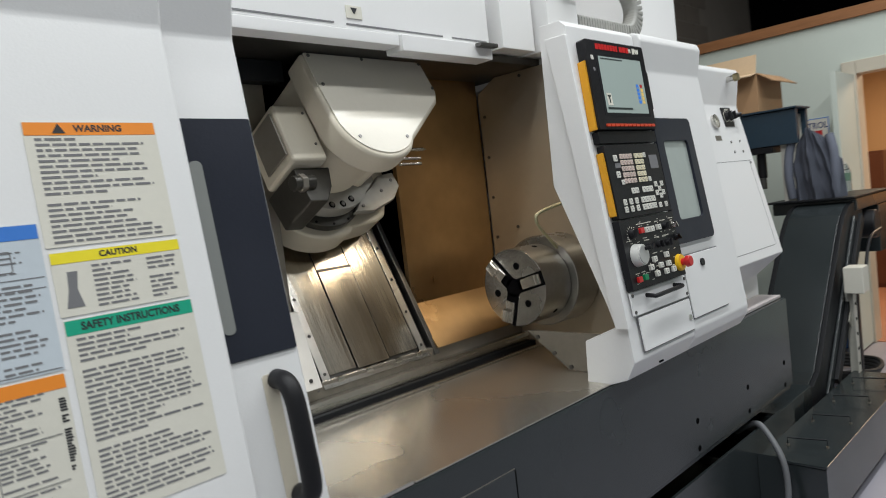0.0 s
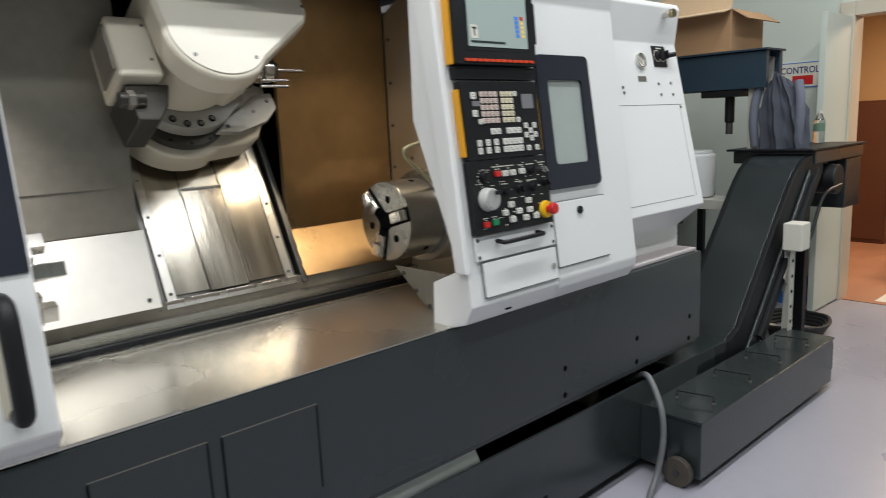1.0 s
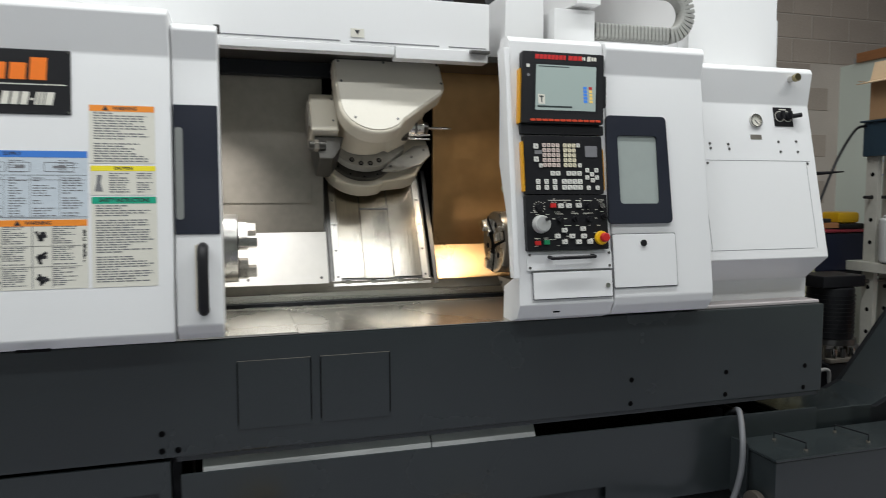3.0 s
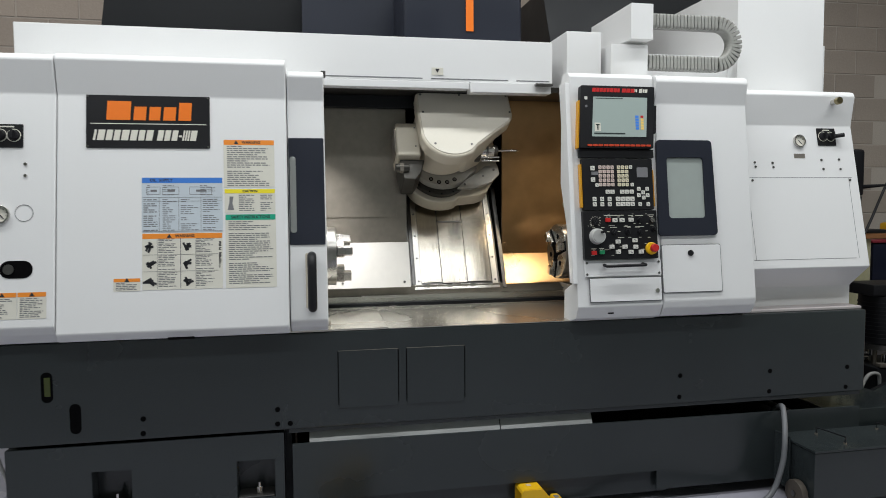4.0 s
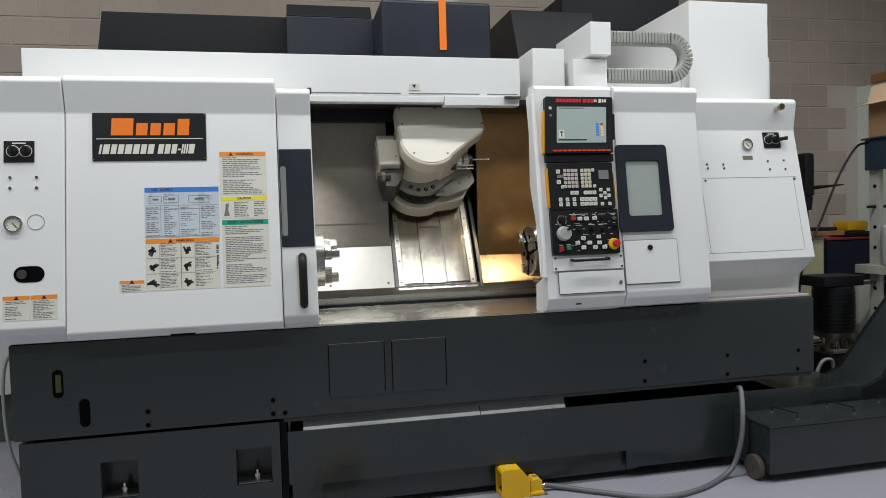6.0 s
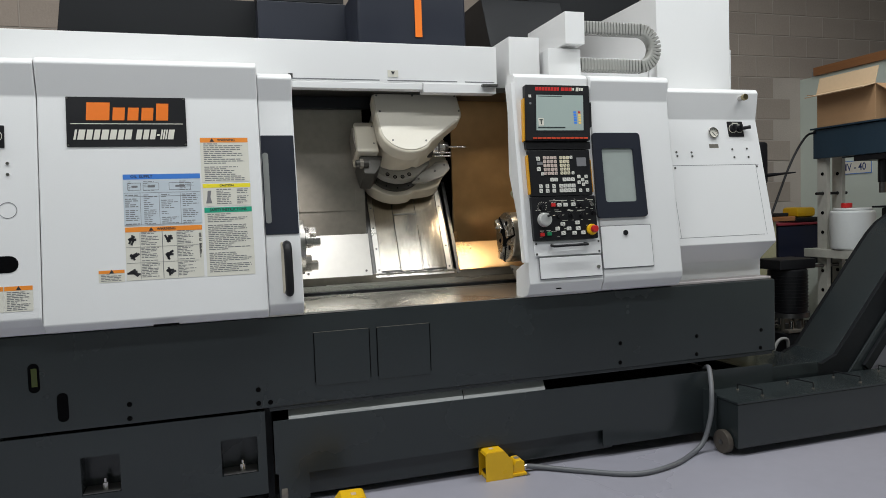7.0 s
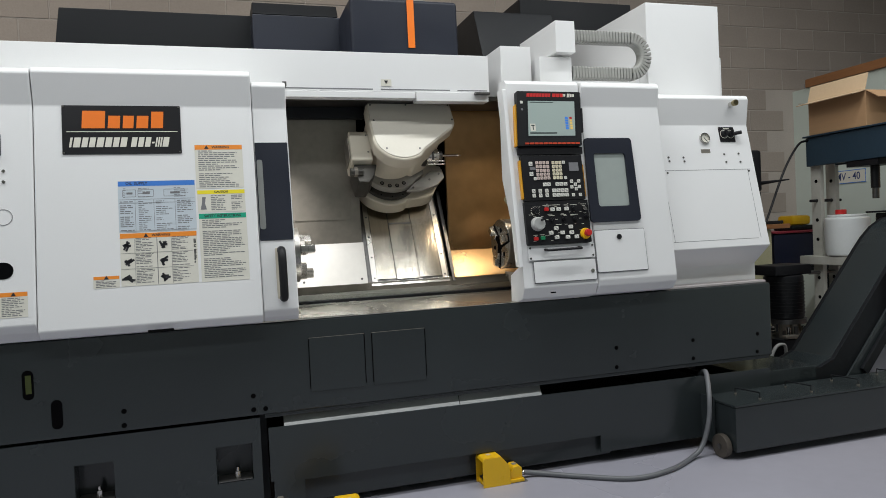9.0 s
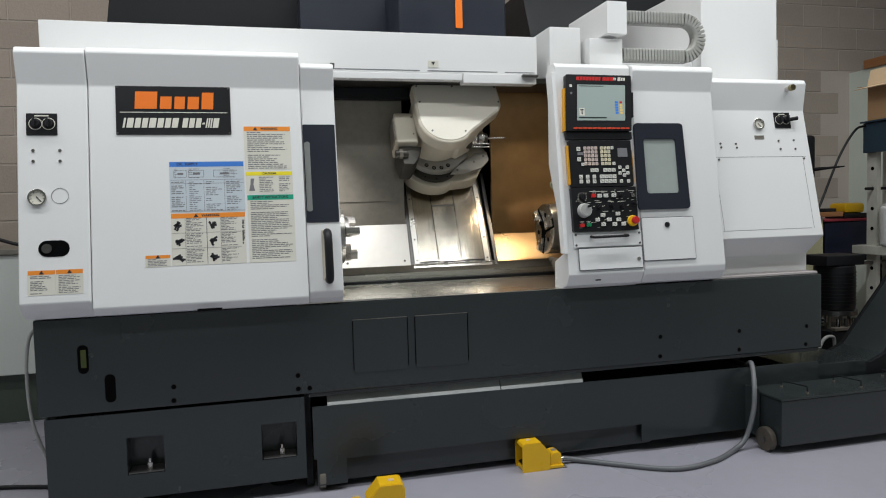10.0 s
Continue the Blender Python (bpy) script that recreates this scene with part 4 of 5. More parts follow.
for x, z in ((3.15, 1.432), (3.666, 1.434), (3.172, 1.515), (3.174, 1.495), (3.264, 1.513), (3.266, 1.493), (3.525, 1.528), (3.62, 1.531), (3.53, 1.485), (3.622, 1.485)):
    part("screw", rod((0, 0, 0), (0, 0, 0.003), 0.0055, seg=10), IRON, right, "", True, R.at(x, z))
dial_gauge(3.416, 1.616, 0.030, R, right)
plate("rating_plate", 3.382, 3.440, 1.536, 1.557, R, STEEL_GREY, right, 0.001, 0, 0.001, 0)
switch_panel(3.517, 3.615, 1.596, 1.679, R, right)
part("key", rod((0, 0, 0), (0, 0, 0.05), 0.010, seg=14, w=0.002), BLACK, right, "black switch lever", True, R.at(3.60, 1.640, 0.004) @ Matrix.Rotation(radians(55), 4, "Y"))
part("air_coupling", rod((3.592, ry - 0.045, 1.802), (3.592, ry + 0.002, 1.798), 0.013, w=0.002, seg=18), CHROME, right, "brass and steel air coupling")
part("coupling_tip", rod((3.592, ry - 0.065, 1.804), (3.592, ry - 0.045, 1.802), 0.017, w=0.002, seg=18), mat("brass", (0.36, 0.31, 0.18), 0.3, 1.0), right)
part("coupling_flange", rod((3.592, ry - 0.012, 1.798), (3.592, ry, 1.798), 0.02, seg=20), CHROME, right)

# ---- control: screen unit, keyboard, switch panel, drawer ----
TH = 0.022
def slab(name, x0, x1, z0, z1, thick, material, parent, off=0.0, r=0.004, w=0.002, label="", dx=0.0):
    """A plate on the control's leaning face whose top may stand further to the right than its foot (dx)."""
    hh = (z1 - z0) * M.n
    pts = [(x + dx * (y / hh), y) for x, y in rounded(x1 - x0, hh, r, 3)]
    return part(name, prism(pts, 0, thick, "z", w), material, parent, label, True, M.at((x0 + x1) / 2, (z0 + z1) / 2, off))


ctrl = slab("screen_unit", 2.266, 2.600, 1.560, 1.824, 0.030, BLACK, lathe, 0.002, 0.006, 0.003, "black operator screen unit", 0.018)
slab("screen_bezel", 2.309, 2.577, 1.598, 1.784, 0.0008, DARKER, ctrl, 0.0318, 0.004, 0, "", 0.014)
slab("lcd", 2.321, 2.566, 1.608, 1.776, 0.0012, LCD, ctrl, 0.0322, 0.002, 0, "lit grey-green screen", 0.013)
slab("lcd_title", 2.337, 2.46, 1.768, 1.771, 0.0006, LCDDARK, ctrl, 0.0336, 0.001, 0)
slab("lcd_bar", 2.324, 2.464, 1.618, 1.624, 0.0006, LCDDARK, ctrl, 0.0336, 0.001, 0)
slab("lcd_icon", 2.328, 2.355, 1.630, 1.666, 0.0006, PAPER, ctrl, 0.0336, 0.001, 0)
slab("lcd_icon_mark", 2.339, 2.344, 1.636, 1.660, 0.0004, LCDDARK, ctrl, 0.0343, 0.001, 0)
slab("lcd_icon_mark", 2.333, 2.350, 1.655, 1.660, 0.0004, LCDDARK, ctrl, 0.0343, 0.001, 0)
for k in range(5):
    slab("lcd_softkey", 2.513, 2.528, 1.639 + 0.0125 * k, 1.649 + 0.0125 * k, 0.0006, LCDBLUE, ctrl, 0.0336, 0.001, 0)
    slab("lcd_softkey", 2.537, 2.550, 1.639 + 0.0125 * k, 1.649 + 0.0125 * k, 0.0006, LCDGOLD if k < 4 else RED, ctrl, 0.0336, 0.001, 0)
# the maker's model line on the unit's brow: plain red and white shapes
bm = bmesh.new()
x = -0.13
for k, w in enumerate((0.018, 0.016, 0.016, 0.016, 0.014, 0.016, 0.017, 0.013, 0, 0.020, 0.020, 0.020)):
    if w:
        box(x, x + w - 0.0025, -0.0085, 0.0085, 0, 0.0006, 0, bm=bm, m=shear)
    x += w or 0.008
part("red_mark", bm, RED, ctrl, "", False, M.at(2.455, 1.805, 0.0322))
bm = bmesh.new()
for xa, w, hh in ((0.058, 0.007, 0.006), (0.067, 0.006, 0.006), (0.082, 0.014, 0.009), (0.099, 0.008, 0.007), (0.109, 0.011, 0.007)):
    box(xa, xa + w, -hh, hh, 0, 0.0006, 0, bm=bm, m=shear)
part("white_mark", bm, PAPER, ctrl, "", False, M.at(2.455, 1.805, 0.0322))
slab("usb_key", 2.288, 2.301, 1.763, 1.776, 0.002, KEY, ctrl, 0.032, 0.002, 0.0005)
slab("pilot_light", 2.289, 2.300, 1.730, 1.741, 0.001, INKGREY, ctrl, 0.032, 0.005, 0)
for k in range(12):
    slab("softkey", 2.293 + 0.0240 * k, 2.293 + 0.0240 * k + 0.0202, 1.567, 1.575, 0.004, mat("red soft key", (0.62, 0.06, 0.02), 0.4) if k == 0 else bpy.data.materials["red soft key"], ctrl, 0.032, 0.002, 0.001)
slab("amber_strip", 2.257, 2.2645, 1.560, 1.762, 0.024, AMBER, ctrl, 0.0, 0.004, 0.002, "amber grip strip", 0.014)
slab("hinge_bar", 2.260, 2.596, 1.522, 1.557, 0.020, BLACK, lathe, 0.0, 0.004, 0.002, "black hinge bar")
slab("card_cover", 2.602, 2.612, 1.625, 1.745, 0.028, BLACK, ctrl, 0.0, 0.003, 0.001, "", 0.008)

kbd = slab("keyboard", 2.268, 2.584, 1.302, 1.516, 0.024, BLACK, lathe, 0.0, 0.004, 0.002, "black keyboard with pale keys")
slab("amber_strip", 2.259, 2.2665, 1.312, 1.495, 0.020, AMBER, kbd, 0.0, 0.004, 0.002, "amber grip strip")
slab("amber_strip", 2.5855, 2.592, 1.315, 1.470, 0.018, AMBER, kbd, 0.0, 0.004, 0.002, "amber grip strip")
key_meshes = {}


def key(x, z, w=0.0145, hgt=0.0145, m_=None, top=0.024, parent=None, tall=0.004):
    m_ = m_ or KEY
    tag = (w, hgt, m_.name, tall)
    if tag not in key_meshes:
        me = mesh_of("key", prism(rounded(w, hgt, 0.002, 2), 0, tall, "z", 0.001, 1), m_, True)
        if m_ not in (RED, GREEN):
            bm = bmesh.new()
            bm.from_mesh(me)
            for x0, x1, y0, y1 in ((-0.28, 0.05, 0.12, 0.24), (-0.10, 0.26, -0.22, -0.06)):
                f = bm.faces.new([bm.verts.new((a * w, b * hgt, tall + 0.0003)) for a, b in ((x0, y0), (x1, y0), (x1, y1), (x0, y1))])
                f.material_index = 1
            bm.to_mesh(me)
            bm.free()
            me.materials.append(INKGREY)
        key_meshes[tag] = me
    ob = hang(new("key", key_meshes[tag]), parent or kbd)
    ob.matrix_basis = M.at(x, z, top)
    return ob


for r in range(5):
    for c in range(4):
        key(2.346 + 0.0182 * c, 1.480 - 0.0182 * r, m_=KEYPINK)
    for c in range(3):
        key(2.430 + 0.0178 * c, 1.480 - 0.0182 * r, m_=KEYCREAM)
key(2.484, 1.481); key(2.488, 1.407); key(2.330, 1.405)
for x, z in ((2.313, 1.476), (2.313, 1.428)):
    key(x, z, 0.019, 0.019)
for x in (2.376, 2.397, 2.441, 2.462, 2.484):
    key(x, 1.377, 0.019, 0.017)
for r in range(2):
    for c in range(4):
        key(2.421 + 0.0215 * c, 1.347 - 0.0215 * r, 0.0195, 0.0175)
    for c in range(3):
        key(2.316 + 0.0335 * c, 1.347 - 0.0215 * r, 0.017, 0.018)
for x, z in ((2.517, 1.389), (2.555, 1.389), (2.536, 1.374), (2.516, 1.362), (2.538, 1.352), (2.556, 1.362), (2.520, 1.324), (2.557, 1.324)):
    key(x, z, 0.016, 0.016)
slab("touch_window", 2.512, 2.562, 1.438, 1.480, 0.002, INKGREY, kbd, 0.024, 0.003, 0.0006)
slab("label", 2.308, 2.338, 1.448, 1.462, 0.0005, INKGREY, kbd, 0.024, 0.001, 0)

swp = slab("switch_panel", 2.264, 2.594, 1.097, 1.299, 0.022, BLACK, lathe, 0.0, 0.004, 0.002, "black switch panel with dials and buttons")


def knob(x, z, r, hgt, m_, name, label="", bar=True, top=0.022):
    bm = rod((0, 0, 0), (0, 0, hgt), r, r * 0.88, seg=24, w=0.001)
    if bar:
        box(-r * 0.22, r * 0.22, -r * 0.95, r * 0.95, hgt, hgt + 0.008, 0.001, bm=bm)
    return part(name, bm, m_, swp, label, True, M.at(x, z, top) @ Matrix.Rotation(radians((x * 977) % 90 - 45), 4, "Z"))


hw = knob(2.320, 1.192, 0.034, 0.024, mat("silver dial", (0.68, 0.68, 0.66), 0.35, 0.3, vary=0.04), "pulse_dial", "silver pulse dial", False)
part("dial_crank", rod((0.012, 0.016, 0.024), (0.012, 0.016, 0.046), 0.006, seg=14, w=0.001), BLACK, swp, "", True, M.at(2.320, 1.192, 0.022))
part("dial_boss", rod((0, 0, 0.024), (0, 0, 0.027), 0.026, seg=28), mat("brushed dial face", (0.55, 0.55, 0.54), 0.45, 0.5), swp, "", True, M.at(2.320, 1.192, 0.022))
knob(2.316, 1.253, 0.014, 0.014, BLACK, "selector", "black rotary selector")
bm = bmesh.new()
for k in range(11):
    a = radians(-130 + 26 * k)
    box(-0.001, 0.001, 0.019, 0.024, 0, 0.0005, 0, bm=bm, m=Matrix.Rotation(a, 4, "Z"))
part("selector_scale", bm, PAPER, swp, "", False, M.at(2.316, 1.253, 0.0222))
for x, z in ((2.515, 1.258), (2.570, 1.257), (2.396, 1.208), (2.458, 1.209), (2.515, 1.208), (2.576, 1.218)):
    knob(x, z, 0.011, 0.012, BLACK if x != 2.570 else CHROME, "selector", "black rotary selector" if x != 2.570 else "steel key switch")
for x, z, m_ in ((2.371, 1.259, RED), (2.402, 1.258, KEY), (2.434, 1.258, KEY), (2.475, 1.259, KEY), (2.412, 1.169, KEY), (2.488, 1.173, KEY), (2.383, 1.148, KEY), (2.442, 1.147, KEY), (2.490, 1.146, KEY),
                 (2.411, 1.126, KEY), (2.468, 1.125, KEY), (2.514, 1.125, KEY), (2.304, 1.124, RED), (2.339, 1.126, GREEN)):
    key(x, z, 0.021, 0.0165, m_, 0.022, swp, 0.009)
bm = bmesh.new()
rnd = random.Random(5)
for x, z, w in ((2.40, 1.279, 0.09), (2.475, 1.277, 0.02), (2.515, 1.277, 0.035), (2.568, 1.279, 0.03), (2.396, 1.229, 0.03), (2.458, 1.231, 0.03), (2.515, 1.231, 0.04), (2.305, 1.141, 0.022), (2.339, 1.142, 0.022), (2.426, 1.147, 0.012), (2.555, 1.185, 0.012), (2.372, 1.211, 0.012), (2.42, 1.211, 0.012), (2.545, 1.212, 0.012)):
    box(x - w / 2 - 2.43, x + w / 2 - 2.43, (z - 1.2) * M.n - 0.0012, (z - 1.2) * M.n + 0.0012, 0, 0.0004, 0, bm=bm)
for k in range(46):
    x, z, w = rnd.uniform(2.285, 2.578), rnd.choice((1.236, 1.243, 1.228, 1.272, 1.284, 1.186, 1.159, 1.136, 1.113)), rnd.uniform(0.006, 0.016)
    box(x - w / 2 - 2.43, x + w / 2 - 2.43, (z - 1.2) * M.n - 0.0009, (z - 1.2) * M.n + 0.0009, 0, 0.0003, 0, bm=bm)
tagged(part("panel_print", bm, PAPER, swp, "", False, M.at(2.43, 1.2, 0.0222)), kind="stuff")
part("stop_collar", rod((0, 0, 0), (0, 0, 0.012), 0.027, 0.025, seg=32, w=0.002), YELLOW, swp, "yellow stop collar", True, M.at(2.562, 1.138, 0.022))
bm = rod((0, 0, 0.012), (0, 0, 0.026), 0.011, seg=20)
rod((0, 0, 0.026), (0, 0, 0.042), 0.0185, 0.016, seg=28, w=0.003, bm=bm)
part("stop_button", bm, RED, swp, "red mushroom stop button", True, M.at(2.562, 1.138, 0.022))

front = slab("handle_plate", 2.267, 2.612, 1.026, 1.093, 0.006, WHITE, lathe, 0.001, 0.003, 0.0012, "white plate with a grab handle")
for x in (2.277, 2.601):
    for z in (1.036, 1.083):
        part("screw", rod((0, 0, 0), (0, 0, 0.003), 0.005, seg=10), IRON, front, "", True, M.at(x, z, 0.0065))
y0 = M.y(1.075) - 0.007
part("grab_handle", tube([(2.354, y0, 1.074), (2.354, y0 - 0.022, 1.073), (2.362, y0 - 0.03, 1.072), (2.44, y0 - 0.03, 1.073), (2.52, y0 - 0.03, 1.074), (2.527, y0 - 0.022, 1.075), (2.527, y0, 1.076)], 0.0065, seg=10), BLACK, front, "black grab handle")
slab("drawer", 2.290, 2.610, 0.922, 1.018, 0.005, WHITE, lathe, 0.001, 0.003, 0.0012, "white drawer front")
part("drawer_lock", rod((0, 0, 0), (0, 0, 0.004), 0.009, seg=16), CHROME, house, "", True, M.at(2.590, 0.962, 0.006))
slab("drawer_gap", 2.2865, 2.6135, 0.9185, 1.0215, 0.0012, INKGREY, house, 0.0004, 0.003, 0)
part("slot", prism(rounded(0.028, 0.006, 0.0028, 3), 0, 0.001, "z", 0), HOLE, house, "", True, Slope(-0.345, 0.30).at(2.379, 0.872, 0.003))

# ---- rear of the machine, above the beam ----
part("rear_tank", prism([(0.06, 2.0), (0.125, 2.50), (1.3, 2.50), (1.3, 2.0)], 1.2, 1.6, "y"), DARKER, lathe, "black rear housing")
part("rear_box", box(1.131, 1.62, 0.97, 1.5, 2.003, 2.44, 0.006), NAVY, lathe)
part("rear_box_top", prism([(0.97, 2.442), (1.02, 2.52), (1.45, 2.56), (1.5, 2.442)], 1.135, 1.61, w=0.006), DARKER, lathe)
tower = part("tower", box(1.612, 2.208, 0.60, 1.1, 2.002, 2.44, 0.022, seg=3), NAVY, lathe, "dark blue grey column cover")
part("stripe", box(1.92, 1.958, 0.594, 0.599, 2.178, 2.44, 0.001), ORANGE, tower, "orange stripe")
part("motor_cap", rod((1.92, 0.85, 2.442), (1.92, 0.85, 2.70), 0.17, w=0.01, seg=40), mat("beige motor cover", (0.40, 0.38, 0.33), 0.5), lathe, "beige motor cover")
part("rear_box", prism([(0.86, 2.003), (0.86, 2.20), (1.0, 2.53), (1.7, 2.53), (1.7, 2.003)], 2.45, 2.98, w=0.006), DARKER, lathe, "black rear housing")
part("rear_box", box(3.0, 3.9, 1.52, 1.9, 1.9, 2.81, 0.006), DARKER, lathe)
cab = part("cabinet", box(3.28, 3.775, 0.42, 1.5, 1.858, 2.436, 0.005), WHITE, lathe, "white electrical cabinet")
part("cabinet_step", box(3.776, 3.80, 0.44, 1.5, 1.858, 2.14, 0.004), WHITE, cab)
part("cabinet_base", box(2.75, 3.278, 0.50, 1.5, 1.842, 2.08, 0.004), WHITE, lathe)
for i, (x0, x1, yy, z0, z1) in enumerate(((2.345, 2.518, 0.345, 1.889, 2.136), (2.545, 2.733, 0.30, 1.889, 2.075), (2.625, 2.738, 0.26, 2.09, 2.255))):
    part("duct_box", box(x0, x1, yy, 0.70 + 0.01 * i, z0, z1, 0.004), WHITE, lathe, "white cable duct box")
# cable chain: links strung along a U
chain = part("cable_chain", tube([(2.73, 0.33, 2.192), (3.08, 0.33, 2.192)] + [(3.10 + 0.092 * math.cos(radians(a)), 0.33, 2.095 + 0.097 * math.sin(radians(a))) for a in range(80, -91, -17)] + [(3.06, 0.33, 1.998), (2.73, 0.33, 1.998)], 0.024, seg=10, steps=3), mat("dark hose core", (0.07, 0.07, 0.065), 0.6), lathe, "grey segmented cable chain")
link = mesh_of("chain_link", frame_with_hole(rounded(0.068, 0.062, 0.012, 3), rounded(0.040, 0.036, 0.008, 3), -0.0075, 0.0075, 0.0015), HOSEGREY, True)
path = [((2.745 + 0.018 * k), 2.192, 0.0) for k in range(20)]
path += [(3.10 + 0.097 * math.cos(radians(a)), 2.095 + 0.097 * math.sin(radians(a)), 90 - a) for a in range(84, -91, -11)]
path += [(3.09 - 0.018 * k, 1.998, 180.0) for k in range(20)]
for x, z, turn in path:
    ob = hang(new("chain_link", link), chain)
    ob.matrix_basis = Matrix.Translation((x, 0.33, z)) @ Matrix.Rotation(radians(turn), 4, "Y") @ Matrix.Rotation(radians(90), 4, "Y")

# ---- chip tray ----
tray = thing("chip_tray", (2.4, 0.3, 0), "charcoal coolant tray on castors under the machine", "tray")
part("front_wall", prism([(1.062, 0.380), (3.68, 0.370), (3.68, 0.055), (2.645, 0.055), (2.645, 0.14), (1.205, 0.14), (1.205, 0.03), (1.075, 0.03), (1.075, 0.15), (1.062, 0.15)], 0.0, 0.012, "y", 0.002), DARK, tray, "charcoal tray front")
part("lower_wall", box(1.10, 2.72, 0.030, 0.16, 0.030, 0.141, 0.012, seg=3), DARK, tray, "set-back lower tray wall")
part("rear_wall", box(1.07, 3.68, 0.58, 0.592, 0.14, 0.37, 0.002), DARKER, tray)
part("bottom", box(1.07, 3.68, 0.0125, 0.58, 0.142, 0.155, 0.002), DARKER, tray)
part("chip_sheet", prism([(0.015, 0.352), (0.0605, 0.436), (0.0655, 0.436), (0.020, 0.352)], 1.13, 1.93, w=0), DULL_SHEET, tray, "bright sloping chip sheet", False)
part("chip_sheet", prism([(0.018, 0.352), (0.0635, 0.436), (0.0685, 0.436), (0.023, 0.352)], 1.935, 2.35, w=0), DULL_SHEET, tray, "", False)
for x in (2.95, 3.35, 3.52):
    part("cross_bar", box(x, x + 0.012, 0.0125, 0.578, 0.33, 0.355, 0.001), IRON, tray)


def castor(name, parent, x, y, r, width, m_):
    c = part(name, rod((x, y, r), (x + width, y, r), r, w=0.004, seg=32), m_, parent, "worn castor wheel")
    part("hub", rod((x - 0.004, y, r), (x + width + 0.002, y, r), r * 0.22, seg=16), IRON, c)
    return c


RUSTY = mat("worn brown castor", (0.10, 0.085, 0.07), 0.6, 0.3, vary=0.3, grain=50)
castor("castor", tray, 1.083, 0.055, 0.06, 0.028, m_=STEEL_GREY)
castor("castor", tray, 3.60, 0.40, 0.06, 0.028, m_=STEEL_GREY)

# ---- coolant tank ----
tank = thing("coolant_tank", (3.9, -0.05, 0), "charcoal coolant tank with wire lift handles, on castors", "tank")
part("body", box(3.245, 4.60, -0.245, 0.0, 0.04, 0.258, 0.004), DARK, tank, "charcoal tank body")
part("lid", box(3.240, 4.604, -0.250, 0.0, 0.260, 0.272, 0.003), DARK, tank)
part("end_flange", box(3.232, 3.243, -0.10, 0.0, 0.05, 0.285, 0.002), DARK, tank)
for x0 in (3.43, 3.75, 4.06, 4.38):
    part("lift_handle", tube([(x0 - 0.03, -0.06, 0.272), (x0 - 0.03, -0.06, 0.305), (x0, -0.20, 0.305), (x0, -0.20, 0.272)], 0.0035, seg=6, curved=False), DARKER, tank, "thin wire lift handle")
    for x, y in ((x0 - 0.03, -0.06), (x0, -0.20)):
        part("nut", rod((x, y, 0.272), (x, y, 0.279), 0.007, seg=6), STEEL_GREY, tank)
castor("castor", tank, 3.208, -0.165, 0.058, 0.03, m_=RUSTY)
castor("castor", tank, 4.56, -0.10, 0.02, 0.03, m_=RUSTY)
part("end_bracket", box(4.604, 4.64, -0.235, -0.15, 0.09, 0.23, 0.004), BLACK, tank, "black end bracket")

# ---- chip conveyor ----
conv = thing("chip_conveyor", (4.2, 0.2, 0), "charcoal inclined chip conveyor with a raised head", "conveyor")
part("trough", box(3.5, 4.02, 0.03, 0.39, 0.12, 0.345, 0.004), DARK, conv, "charcoal trough")
INC = [(3.90, 0.345), (4.05, 0.33), (4.15, 0.37), (4.66, 0.965), (4.72, 1.03), (4.79, 1.09), (4.88, 1.137), (4.98, 1.155), (5.14, 1.155), (5.14, 1.04), (5.02, 1.0), (4.34, 0.21), (4.20, 0.12), (3.90, 0.12)]
part("incline", prism(INC, 0.055, 0.325, "y", 0.004), DARK, conv, "charcoal inclined casing")
for y0 in (0.03, 0.326):
    rail = prism(INC, y0, y0 + 0.024, "y", 0.003)
    part("side_flange", rail, DARKER, conv)
part("flange_strip", prism([(4.21, 0.25), (4.27, 0.20), (4.98, 1.02), (4.92, 1.08)], 0.014, 0.028, "y", 0.004), DARK, conv)
part("side_channel", prism([(4.31, 0.30), (4.35, 0.265), (5.02, 1.05), (4.98, 1.085)], -0.008, 0.013, "y", 0.003), DARKER, conv)
part("head", box(5.00, 5.78, 0.02, 0.48, 1.10, 1.172, 0.008), DARK, conv, "charcoal conveyor head")
part("head_lid", box(4.93, 5.80, 0.01, 0.49, 1.174, 1.186, 0.003), DARKER, conv)
part("discharge_chute", box(5.52, 5.78, 0.03, 0.47, 0.80, 1.098, 0.008), DARK, conv)
motor = part("gear_motor", rod((5.26, -0.02, 1.0), (5.26, 0.46, 1.0), 0.085, w=0.012, seg=28), BLACK, conv, "black gear motor")
part("gear_box", box(5.15, 5.44, 0.10, 0.40, 0.94, 1.098, 0.012), BLACK, conv)
part("leg", box(5.02, 5.07, 0.06, 0.11, 0.0, 1.02, 0.004), DARKER, conv)
part("leg", box(5.02, 5.07, 0.31, 0.36, 0.0, 1.02, 0.004), DARKER, conv)
part("motor_cable", tube([(5.26, -0.03, 0.97), (5.0, -0.03, 0.93), (4.82, -0.03, 0.72), (4.63, -0.03, 0.70)], 0.009), BLACK, conv)
post = part("switch_post", box(4.56, 4.61, -0.04, -0.036, 0.0, 0.70, 0.0), POST, conv, "perforated pale post with a switch box", False)
box_side = part("post_flange", box(4.606, 4.61, -0.0355, 0.01, 0.0, 0.70, 0), POST, conv, smooth=False)
for k in range(8):
    part("post_hole", rod((4.583, -0.0425, 0.08 + 0.08 * k), (4.583, -0.0395, 0.08 + 0.08 * k), 0.009, seg=10), HOLE, post)
part("switch_box", box(4.53, 4.64, -0.10, -0.005, 0.70, 0.84, 0.008), PAPER, conv, "cream switch box")
